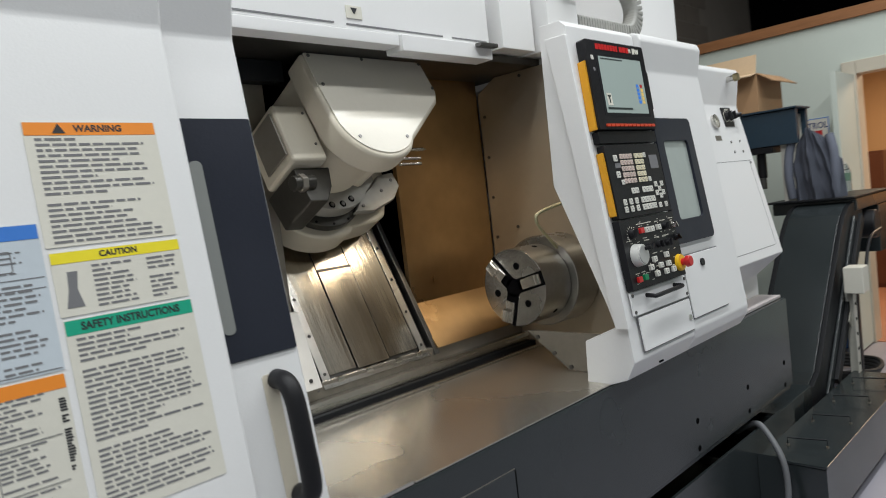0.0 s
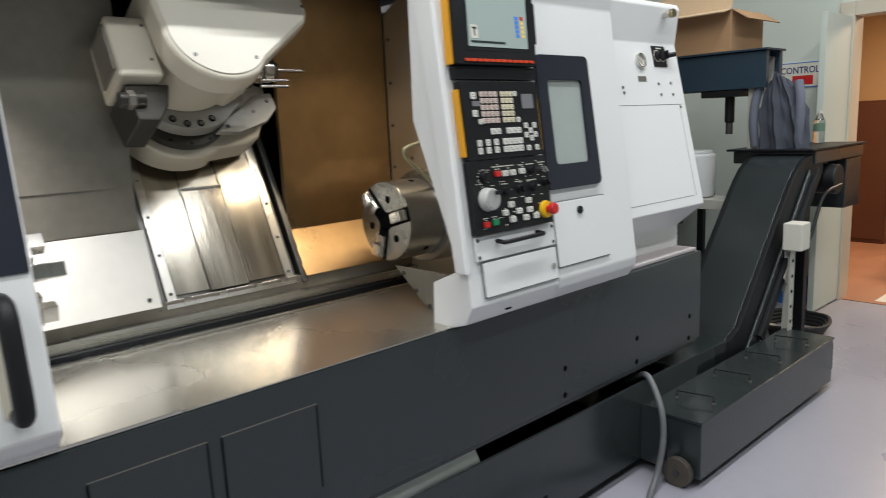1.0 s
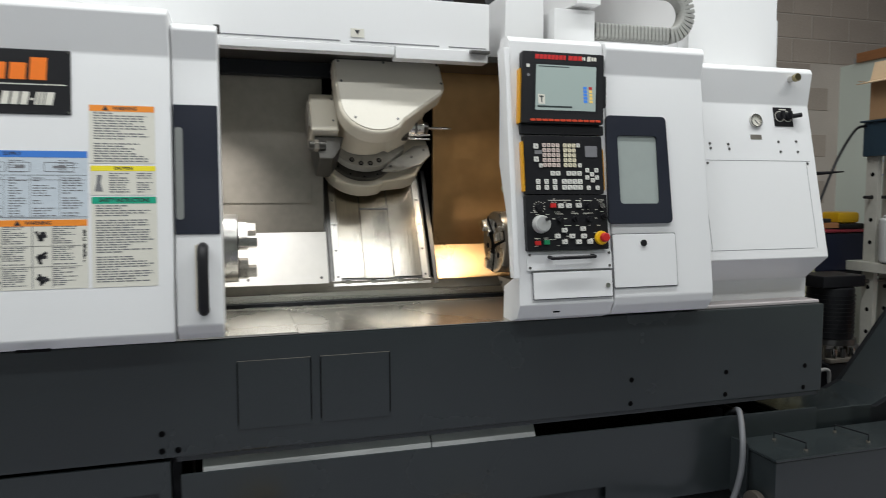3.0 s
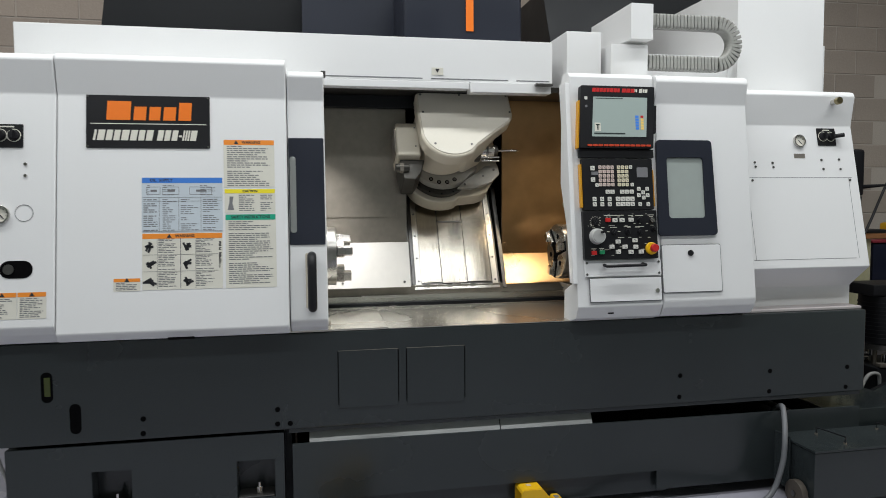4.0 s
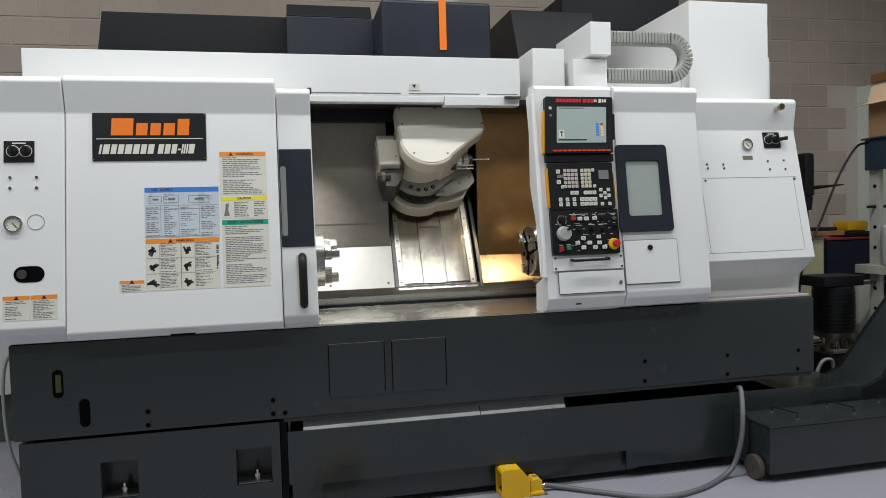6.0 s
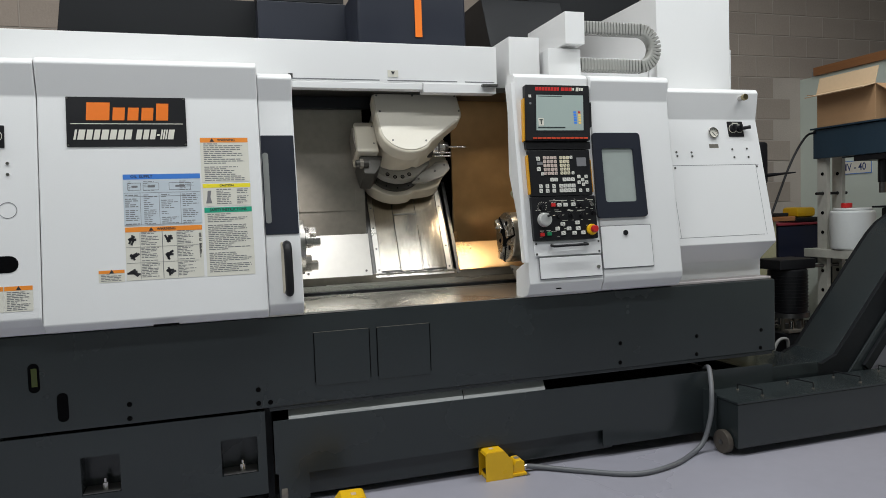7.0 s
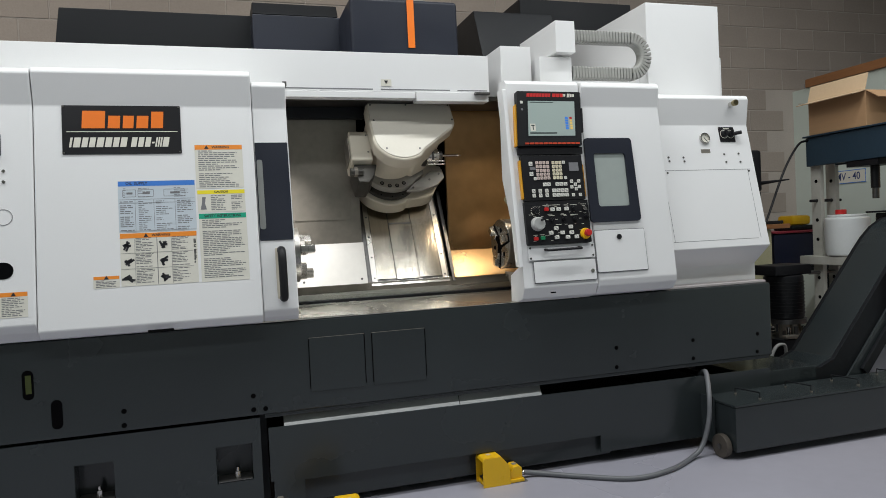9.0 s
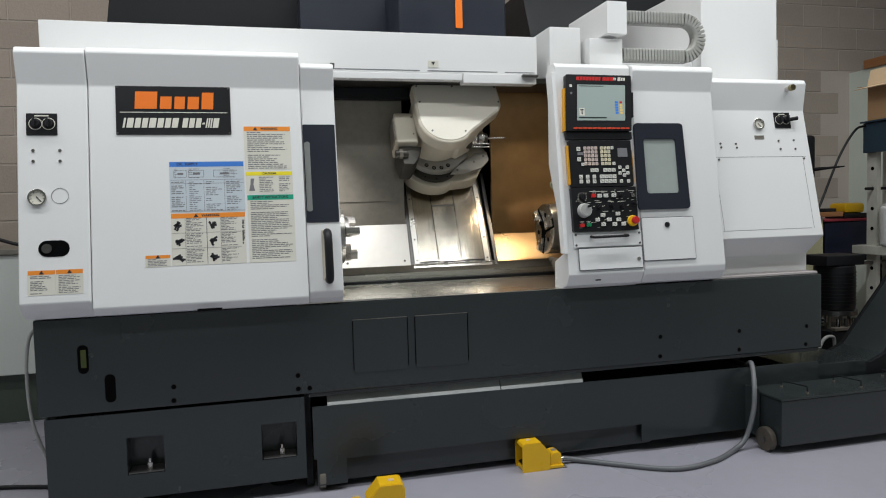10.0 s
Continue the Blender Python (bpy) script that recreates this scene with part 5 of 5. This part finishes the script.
part("box_knob", rod((4.641, -0.05, 0.76), (4.665, -0.05, 0.76), 0.02, seg=16, w=0.003), BLACK, conv)
part("name_tag", prism([(4.555, 0.55), (4.60, 0.51), (4.69, 0.61), (4.645, 0.65)], -0.012, -0.009, "y", 0), PAPER, conv, "pale tag", False)

# ---- foot switches and their cable ----
def foot_switch(origin, turn, size, mirror=False):
    ob = thing("foot_switch", (0, 0, 0), "yellow guarded foot switch on the floor", "foot switch", "foot switches")
    s = -1 if mirror else 1
    # guard hood, open to the front
    t = 0.006
    bm = bmesh.new()
    for x0 in (-0.062, 0.062 - t):
        prism([(-0.085, 0.0), (-0.085, 0.15), (-0.078, 0.165), (-0.065, 0.17), (0.03, 0.17), (0.085, 0.10), (0.085, 0.0)], x0, x0 + t, "x", 0.0015, bm=bm)
    prism([(-0.085, 0.15), (-0.078, 0.165), (-0.065, 0.172), (0.03, 0.172), (0.09, 0.10), (0.082, 0.095), (0.027, 0.164), (-0.06, 0.164), (-0.078, 0.148)], -0.056, 0.056, "x", 0.0008, bm=bm)
    part("guard", bm, YELLOW, ob, "yellow guard hood")
    part("base", box(-0.058, 0.058, -0.075, 0.175, 0.003, 0.022, 0.004), YELLOW, ob)
    part("treadle", box(-0.045, 0.045, -0.065, 0.06, 0.04, 0.052, 0.004, m=Matrix.Rotation(radians(8), 4, "X")), BLACK, ob, "black treadle")
    part("contact_box", prism([(0.092, 0.02), (0.092, 0.062), (0.115, 0.095), (0.15, 0.095), (0.168, 0.08), (0.168, 0.02)], -0.045, 0.045, "x", 0.006), YELLOW, ob, "yellow contact box")
    part("box_label", box(-0.017, 0.017, 0.118, 0.146, 0.0955, 0.0965, 0), INKGREY, ob, "", False)
    part("hood_label", box(-0.015, 0.013, -0.04, -0.015, 0.1722, 0.173, 0), CARDPALE, ob, "", False)
    part("gland", rod((0, 0.168, 0.035), (0, 0.20, 0.035), 0.013, seg=14, w=0.002), CHROME, ob)
    part("foot_plate", box(-0.06, 0.06, 0.168, 0.195, 0.0, 0.005, 0.001), STEEL_GREY, ob)
    ob.matrix_basis = Matrix.Translation(origin) @ Matrix.Rotation(radians(turn), 4, "Z") @ Matrix.Diagonal((size, size, size, 1))
    return ob


ped_a = foot_switch((2.063, -0.020, 0.0), -90, 0.79)
ped_b = foot_switch((1.318, -0.32, 0.0), 88, 0.86)
cable = solid("floor_cable", tube([(2.216, -0.020, 0.0277), (2.29, -0.03, 0.016), (2.45, -0.14, 0.012), (2.66, -0.265, 0.012), (2.88, -0.235, 0.012), (3.06, -0.145, 0.016), (3.14, -0.125, 0.06), (3.182, -0.125, 0.18), (3.205, -0.105, 0.29), (3.25, -0.035, 0.375), (3.272, 0.015, 0.392), (3.29, 0.10, 0.34)], 0.012, seg=12), CABLE, "grey cable lying on the floor, hung over the tray", "cable")

# ---- behind the machine's end: pump, stand, drill, tool case, press ----
pump = thing("coolant_pump", (4.38, 0.62, 0), "black coolant pump on a pipe stand", "pump")
part("motor", rod((4.37, 0.62, 0.52), (4.37, 0.62, 0.80), 0.118, w=0.012, seg=32), BLACK, pump)
part("motor_box", box(4.22, 4.505, 0.52, 0.73, 0.802, 0.866, 0.008), BLACK, pump)
part("flange", rod((4.38, 0.62, 0.49), (4.38, 0.62, 0.52), 0.125, seg=28), IRON, pump)
for a in range(4):
    part("pillar", rod((4.38 + 0.08 * math.cos(a * 1.57 + 0.4), 0.62 + 0.08 * math.sin(a * 1.57 + 0.4), 0.40), (4.38 + 0.08 * math.cos(a * 1.57 + 0.4), 0.62 + 0.08 * math.sin(a * 1.57 + 0.4), 0.49), 0.012, seg=10), STEEL_GREY, pump)
part("body", box(4.24, 4.56, 0.50, 0.80, 0.0, 0.40, 0.01), DARKER, pump)
for k in range(10):
    part("cooling_rib", rod((4.37, 0.62, 0.555 + 0.022 * k), (4.37, 0.62, 0.561 + 0.022 * k), 0.1225, seg=32), BLACK, pump)
for k, x in enumerate((4.30, 4.36, 4.42)):
    part("pipe_elbow", rod((x, 0.515, 0.425), (x, 0.515, 0.475), 0.014, seg=14, w=0.002), CHROME if k != 1 else IRON, pump)
part("manifold", box(4.26, 4.47, 0.495, 0.535, 0.402, 0.424, 0.004), STEEL_GREY, pump)
part("union", rod((4.12, 0.58, 0.46), (4.24, 0.58, 0.46), 0.022, seg=14, w=0.003), CHROME, pump, "bright pipe union")
part("hose", tube([(4.16, 0.49, 0.12), (4.12, 0.49, 0.24), (4.17, 0.49, 0.36), (4.24, 0.49, 0.37), (4.26, 0.50, 0.30)], 0.010), CABLE_PALE, pump, "pale loop of hose")

stand = thing("machine_stand", (4.62, 1.22, 0), "cream pedestal cabinet with a brown top", "cabinet")
part("body", box(4.40, 4.66, 1.02, 1.40, 0.0, 1.09, 0.008), CREAM, stand)
part("top", box(4.37, 4.80, 0.99, 1.44, 1.092, 1.125, 0.005), WOOD, stand, "brown timber top")
drill = thing("bench_drill", (4.62, 1.2, 1.125), "small black bench drill on the cream cabinet", "drill")
part("foot", box(4.50, 4.75, 1.0, 1.30, 1.126, 1.15, 0.006), BLACK, drill)
part("column", rod((4.54, 1.06, 1.15), (4.54, 1.06, 1.62), 0.026, w=0.006, seg=20), BLACK, drill)
part("head", box(4.49, 4.57, 0.99, 1.13, 1.36, 1.655, 0.02), BLACK, drill)
part("feed_lever", rod((4.56, 1.01, 1.42), (4.64, 0.82, 1.43), 0.014, 0.004, seg=12), BLACK, drill, "tapered black lever")
part("chuck", rod((4.54, 1.03, 1.27), (4.54, 1.03, 1.36), 0.026, 0.036, seg=18), BLACK, drill)

bench = thing("work_bench", (5.5, 1.6, 0), "low dark work bench against the block wall", "bench")
part("top", box(4.82, 6.3, 1.22, 2.1, 0.75, 0.79, 0.004), DARKER, bench)
for x in (4.87, 6.2):
    for y in (1.27, 2.03):
        part("leg", box(x, x + 0.05, y, y + 0.05, 0, 0.749, 0.003), DARKER, bench)
case = thing("tool_case", (5.18, 1.45, 0.79), "dark blue tool case with a red lid edge", "tool case")
part("body", box(4.88, 5.5, 1.24, 1.66, 0.791, 1.045, 0.012), mat("dark blue plastic", (0.012, 0.016, 0.04), 0.4), case)
part("lid", box(4.865, 5.51, 1.23, 1.67, 1.047, 1.066, 0.006), mat("dull red plastic", (0.30, 0.03, 0.05), 0.45), case, "dull red lid")
drl = thing("yellow_charger", (5.2, 1.4, 1.06), "yellow and black battery tool on the tool case", "power tool")
part("shell", box(5.08, 5.26, 1.26, 1.42, 1.106, 1.182, 0.022), YELLOW, drl)
part("foot", box(5.06, 5.29, 1.25, 1.44, 1.067, 1.105, 0.01), BLACK, drl)

press = thing("shop_press", (5.1, 0.65, 0), "shop press with a dark teal beam on pale posts", "press")
part("beam", box(4.99, 5.03, 0.30, 1.02, 1.53, 1.735, 0.004), PRESSBLUE, press, "dark teal press beam")
part("beam", box(5.17, 5.21, 0.30, 1.02, 1.53, 1.735, 0.004), PRESSBLUE, press, "dark teal press beam")
part("beam_cap", box(4.97, 5.23, 0.29, 1.03, 1.737, 1.748, 0.002), PRESSBLUE, press)
for y in (0.34, 0.95):
    for x in (4.998, 5.135):
        p = part("post", box(x + 0.033, x + 0.067, y - 0.01, y + 0.075, 0.0, 1.71, 0.003), POST, press, "pale perforated post")
        for k in range(9):
            part("pin_hole", rod((x + 0.031, y + 0.027, 0.30 + 0.14 * k), (x + 0.034, y + 0.027, 0.30 + 0.14 * k), 0.013, seg=12), HOLE, p)
part("table", box(4.98, 5.22, 0.33, 1.10, 0.82, 0.88, 0.004), POST, press)
part("table_pin", rod((4.94, 0.975, 0.76), (5.26, 0.975, 0.76), 0.012, seg=10), IRON, press)
part("stop_pin", rod((4.97, 0.975, 1.28), (5.25, 0.975, 1.28), 0.01, seg=10), BLACK, press)
part("ram_plate", box(5.0, 5.2, 0.45, 0.69, 1.49, 1.529, 0.004), BLACK, press)
part("ram", rod((5.1, 0.555, 1.34), (5.1, 0.555, 1.49), 0.028, seg=20, w=0.003), BLACK, press, "black press ram")
part("ram", rod((5.1, 0.555, 1.27), (5.1, 0.555, 1.34), 0.021, seg=20, w=0.003), IRON, press)
part("foot", box(4.85, 5.35, 0.33, 0.41, 0.0, 0.06, 0.004), POST, press)
part("foot", box(4.85, 5.35, 0.94, 1.02, 0.0, 0.06, 0.004), POST, press)

jug = thing("plastic_drum", (5.1, 0.79, 0.88), "milky plastic drum on the press table", "drum")
part("body", rod((5.1, 0.79, 0.881), (5.1, 0.79, 1.155), 0.138, 0.145, w=0.022, seg=40), JUG, jug)
part("lid", rod((5.1, 0.79, 1.156), (5.1, 0.79, 1.172), 0.122, w=0.005, seg=36), JUG, jug)
part("cap", rod((5.07, 0.81, 1.173), (5.07, 0.81, 1.207), 0.036, w=0.005, seg=20), RED, jug, "red screw cap")

carton = thing("carton", (5.15, 0.78, 1.748), "open brown cardboard carton on the press", "box")
cx0, cx1, cy0, cy1, cz0, cz1 = 4.975, 5.40, 0.50, 0.97, 1.749, 1.98
part("body", box(cx0, cx1, cy0, cy1, cz0, cz1, 0.003), CARDBOARD, carton, "brown carton body")
part("flap", prism([(cx0, cz1), (cx0 - 0.004, cz1 + 0.004), (cx0 - 0.11, cz1 - 0.02 + 0.0), (cx0 - 0.108, cz1 - 0.026)], cy0, cy1, "y", 0, m=None), CARDPALE, carton, "pale open flap", False)
part("flap", prism([(cx0 - 0.006, cz1 + 0.0), (cx0 - 0.002, cz1 + 0.0), (cx0 + 0.03, cz1 + 0.115), (cx0 + 0.026, cz1 + 0.117)], cy0, cy1, "y", 0), CARDPALE, carton, "pale open flap", False)
part("flap", prism([(cy1, cz1), (cy1 + 0.004, cz1), (cy1 + 0.09, cz1 + 0.012), (cy1 + 0.088, cz1 + 0.016)], cx0, cx1, "x", 0), CARDBOARD, carton, "", False)
part("flap", prism([(cy0, cz1), (cy0, cz1 + 0.004), (cy0 - 0.10, cz1 - 0.06), (cy0 - 0.096, cz1 - 0.064)], cx0, cx1, "x", 0), CARDBOARD, carton, "", False)

# work jacket hung on the press: a draped, folded sheet with two sleeves and a collar
def cloth_sheet(bm, nu, nv, at):
    grid = [[bm.verts.new(at(i / (nu - 1), j / (nv - 1))) for i in range(nu)] for j in range(nv)]
    for j in range(nv - 1):
        for i in range(nu - 1):
            bm.faces.new((grid[j][i], grid[j][i + 1], grid[j + 1][i + 1], grid[j + 1][i]))


def drape(u, v):
    wid = 0.085 + 0.19 * min(1, (v * 2.4) ** 0.7) if v < 0.42 else 0.275 + 0.03 * v
    y = 0.245 + (u - 0.5) * wid - 0.015 * v
    z = 1.615 - 0.43 * v - 0.10 * abs(u - 0.5) * (1 - v)
    x = 5.06 + 0.020 * math.sin(u * 19 + 2.2 * v) * (0.25 + v) + 0.010 * math.sin(u * 41 + 5 * v) + 0.006 * math.sin(17 * v + 9 * u) - 0.07 * math.sin(math.pi * u)
    return x, y, z


jacket = thing("work_jacket", (5.06, 0.245, 1.2), "grey-blue cotton work jacket hung on the press", "jacket")
bm = bmesh.new()
cloth_sheet(bm, 40, 34, drape)
bmesh.ops.solidify(bm, geom=bm.faces[:], thickness=0.010)
part("jacket_body", bm, CLOTH, jacket)
for side, lean in ((1, 0.030), (-1, 0.024)):
    y0 = 0.245 + side * 0.100
    part("sleeve", tube([(5.045, y0, 1.555), (5.025, y0 + side * 0.022, 1.46), (5.02, y0 + side * lean, 1.34), (5.035, y0 + side * (lean - 0.008), 1.20)], 0.025, seg=14, steps=6), CLOTH, jacket)
solid("power_cable", tube([(4.99, 1.0, 1.72), (4.90, 1.0, 1.685), (4.74, 0.97, 1.50), (4.55, 0.93, 1.18), (4.38, 0.87, 0.95), (4.30, 0.83, 0.70), (4.28, 0.80, 0.42), (4.27, 0.80, 0.012)], 0.008), BLACK, "black cable hung from the press", "cable")

# signs on the office wall
def wall_sign(y0, y1, z0, z1, text, size, label, red=False):
    ob = thing("wall_sign", (WX, (y0 + y1) / 2, z0), label, "sign")
    part("board", box(WX - 0.006, WX - 0.001, y0, y1, z0, z1, 0.001), PAPER, ob)
    m = Matrix(((0, 0, -1, WX - 0.0065), (-1, 0, 0, (y0 + y1) / 2), (0, 1, 0, z0 + (z1 - z0) * (0.68 if red else 0.5)), (0, 0, 0, 1)))
    lettering(text, size, mat("navy print", (0.02, 0.04, 0.16), 0.5) if "navy print" not in bpy.data.materials else bpy.data.materials["navy print"], ob, m, "sign_lettering", 0.0004, 0.001, 0.85)
    for a, b, c, d in ((y0, y1, z0, z0 + 0.006), (y0, y1, z1 - 0.006, z1), (y0, y0 + 0.006, z0 + 0.0061, z1 - 0.0061), (y1 - 0.006, y1, z0 + 0.0061, z1 - 0.0061)):
        part("border", box(WX - 0.0075, WX - 0.006, a, b, c, d, 0), BAND_B, ob, smooth=False)
    if red:
        part("red_panel", box(WX - 0.0075, WX - 0.006, y0 + 0.05, (y0 + y1) / 2 - 0.0, z0 + 0.02, z0 + 0.085, 0), RED, ob, smooth=False)
    return ob


wall_sign(0.512, 0.90, 1.555, 1.735, "NC CONTROL", 0.066, "white wall sign reading NC CONTROL with a red panel", True)
wall_sign(1.78, 2.16, 1.455, 1.575, "MV - 40", 0.095, "white wall sign reading MV - 40")

# hose coil on the floor, and small things by the office door
bm = bmesh.new()
for k in range(4):
    r = 0.17 + 0.012 * k
    tube([(5.45 + r * 1.15 * math.cos(a / 12 * math.pi), 0.27 + r * math.sin(a / 12 * math.pi), 0.018 + 0.02 * k + 0.006 * math.sin(a)) for a in range(25)], 0.013, seg=8, steps=2, bm=bm)
solid("hose_coil", bm, RUBBER, "black hose coiled on the floor", "hose")
bottle = thing("water_bottle", (5.6, 0.25, 1.188), "clear plastic water bottle on the conveyor head", "bottle")
CLEAR = glass("clear plastic", (0.9, 0.93, 0.92), 0.05, 0.9)
part("body", rod((5.60, 0.22, 1.189), (5.60, 0.22, 1.33), 0.033, w=0.008, seg=20), CLEAR, bottle)
part("neck", rod((5.60, 0.22, 1.33), (5.60, 0.22, 1.37), 0.028, 0.012, seg=16), CLEAR, bottle)
part("wrapper", rod((5.60, 0.22, 1.26), (5.60, 0.22, 1.31), 0.0335, seg=20), mat("green wrapper", (0.15, 0.25, 0.18), 0.4), bottle)
part("cap", rod((5.60, 0.22, 1.37), (5.60, 0.22, 1.385), 0.013, seg=14), PAPER, bottle)
bucket = thing("detergent_box", (6.1, 0.62, 0), "blue and white detergent carton by the office wall", "carton")
part("carton", box(5.98, 6.14, 0.52, 0.66, 0.0, 0.20, 0.004), PAPERBLUE, bucket)
part("label", box(5.978, 5.981, 0.53, 0.65, 0.03, 0.12, 0), BAND_B, bucket, smooth=False)
can = thing("spray_can", (6.2, 0.5, 0), "blue and white bottle by the office wall", "bottle")
part("body", rod((6.2, 0.48, 0.0), (6.2, 0.48, 0.20), 0.04, w=0.006, seg=18), BAND_B, can)
part("cap", rod((6.2, 0.48, 0.201), (6.2, 0.48, 0.25), 0.025, w=0.004, seg=16), PAPER, can)
sheet = solid("paper_sheet", box(6.5, 6.95, -0.25, 0.1, 0.0065, 0.008, 0), PAPER, "white sheet of paper on the office floor", "paper", smooth=False)

# office: dark cabinet, armchair, small lamp glow
cabinet = thing("office_cabinet", (9.1, 1.05, 0), "dark brown office cupboard", "cupboard")
part("body", box(8.9, 9.38, 0.70, 1.4, 0.0061, 1.45, 0.01), mat("dark brown veneer", (0.09, 0.03, 0.015), 0.45, vary=0.2), cabinet)
part("door", box(8.885, 8.899, 0.72, 1.04, 0.05, 1.42, 0.003), bpy.data.materials["dark brown veneer"], cabinet)
part("door", box(8.885, 8.899, 1.06, 1.38, 0.05, 1.42, 0.003), bpy.data.materials["dark brown veneer"], cabinet)
chair = thing("armchair", (7.6, -0.2, 0), "dark leather armchair in the office", "armchair")
LEATHER = mat("dark brown leather", (0.035, 0.018, 0.014), 0.4, vary=0.2)
part("seat", box(7.3, 7.95, -0.6, -0.02, 0.15, 0.45, 0.05, seg=3), LEATHER, chair)
part("backrest", box(7.9, 8.12, -0.62, 0.0, 0.2, 0.95, 0.06, seg=3), LEATHER, chair)
part("armrest", box(7.3, 7.95, -0.01, 0.14, 0.15, 0.62, 0.05, seg=3), LEATHER, chair)
part("armrest", box(7.3, 7.95, -0.76, -0.61, 0.15, 0.62, 0.05, seg=3), LEATHER, chair)
for x in (7.36, 7.88):
    for y in (-0.68, 0.06):
        part("foot", box(x - 0.03, x + 0.03, y - 0.03, y + 0.03, 0.0061, 0.15, 0.004), BLACK, chair)

# low wall cabinet behind the machine's left end
low = thing("wall_cabinet", (-1.6, 1.95, 0), "pale grey low cabinet against the block wall", "cabinet")
part("body", box(-3.2, -0.30, 1.60, 2.3, 0.30, 1.02, 0.008), mat("pale grey enamel", (0.55, 0.57, 0.54), 0.45, vary=0.05), low)
part("top", box(-3.22, -0.28, 1.58, 2.32, 1.022, 1.055, 0.004), STEEL_GREY, low)
part("plinth", box(-3.15, -0.34, 1.66, 2.28, 0.0, 0.298, 0.006), mat("dark green plinth", (0.05, 0.065, 0.05), 0.5, vary=0.2), low)
for x in (-0.9, -1.9):
    part("panel_seam", box(x, x + 0.004, 1.597, 1.6, 0.32, 1.01, 0), INKGREY, low, smooth=False)
solid("wall_cable", tube([(-1.4, 1.50, 1.075), (-1.0, 1.62, 1.10), (-0.72, 1.70, 1.12), (-0.55, 1.72, 1.075), (-0.30, 1.70, 1.07)], 0.011), BLACK, "black cable lying on the wall cabinet", "cable")
solid("hose_line", tube([(0.0, 0.05, 0.80), (-0.035, 0.06, 0.74), (-0.055, 0.08, 0.60), (-0.05, 0.10, 0.40), (-0.01, 0.12, 0.24), (0.02, 0.14, 0.18)], 0.007), CABLE_PALE, "thin grey line hung from the machine's end", "hose")
solid("floor_lead", tube([(-1.6, 0.35, 0.011), (-0.9, 0.42, 0.011), (-0.4, 0.50, 0.011), (-0.05, 0.42, 0.011), (0.06, 0.40, 0.04)], 0.010), BLACK, "black lead lying on the floor", "cable")

# ---- blocks of the north wall: courses in running bond ----
BL, BH, JT = 0.406, 0.203, 0.010
full = mesh_of("block", box(-BL / 2 + JT / 2, BL / 2 - JT / 2, -0.005, 0.0, -BH / 2 + JT / 2, BH / 2 - JT / 2, 0.003, seg=1), BLOCK, False)
rest = bmesh.new()
for r in range(24):
    z = BH * (r + 0.5)
    for c in range(-13, 24):
        x = BL * c + (BL / 2 if r % 2 else 0)
        if x + BL / 2 > (WX - 0.01 if r < 12 else 9.5):
            continue
        seen = (4.05 < x and 2 <= r <= 17) or (-2.3 < x < 4.3 and 8 <= r <= 17) or (-2.0 < x < -0.3 and 3 <= r < 8)
        if seen:
            ob = hang(new("block", full), wall_north)
            ob.matrix_basis = Matrix.Translation((x, WY - 0.0005, z))
        else:
            box(x - BL / 2 + JT / 2, x + BL / 2 - JT / 2, WY - 0.012, WY - 0.0005, z - BH / 2 + JT / 2, z + BH / 2 - JT / 2, 0, bm=rest) if len(rest.faces) < 3000 else None
tagged(part("block_courses", rest, BLOCK, wall_north, "", False), kind="stuff")
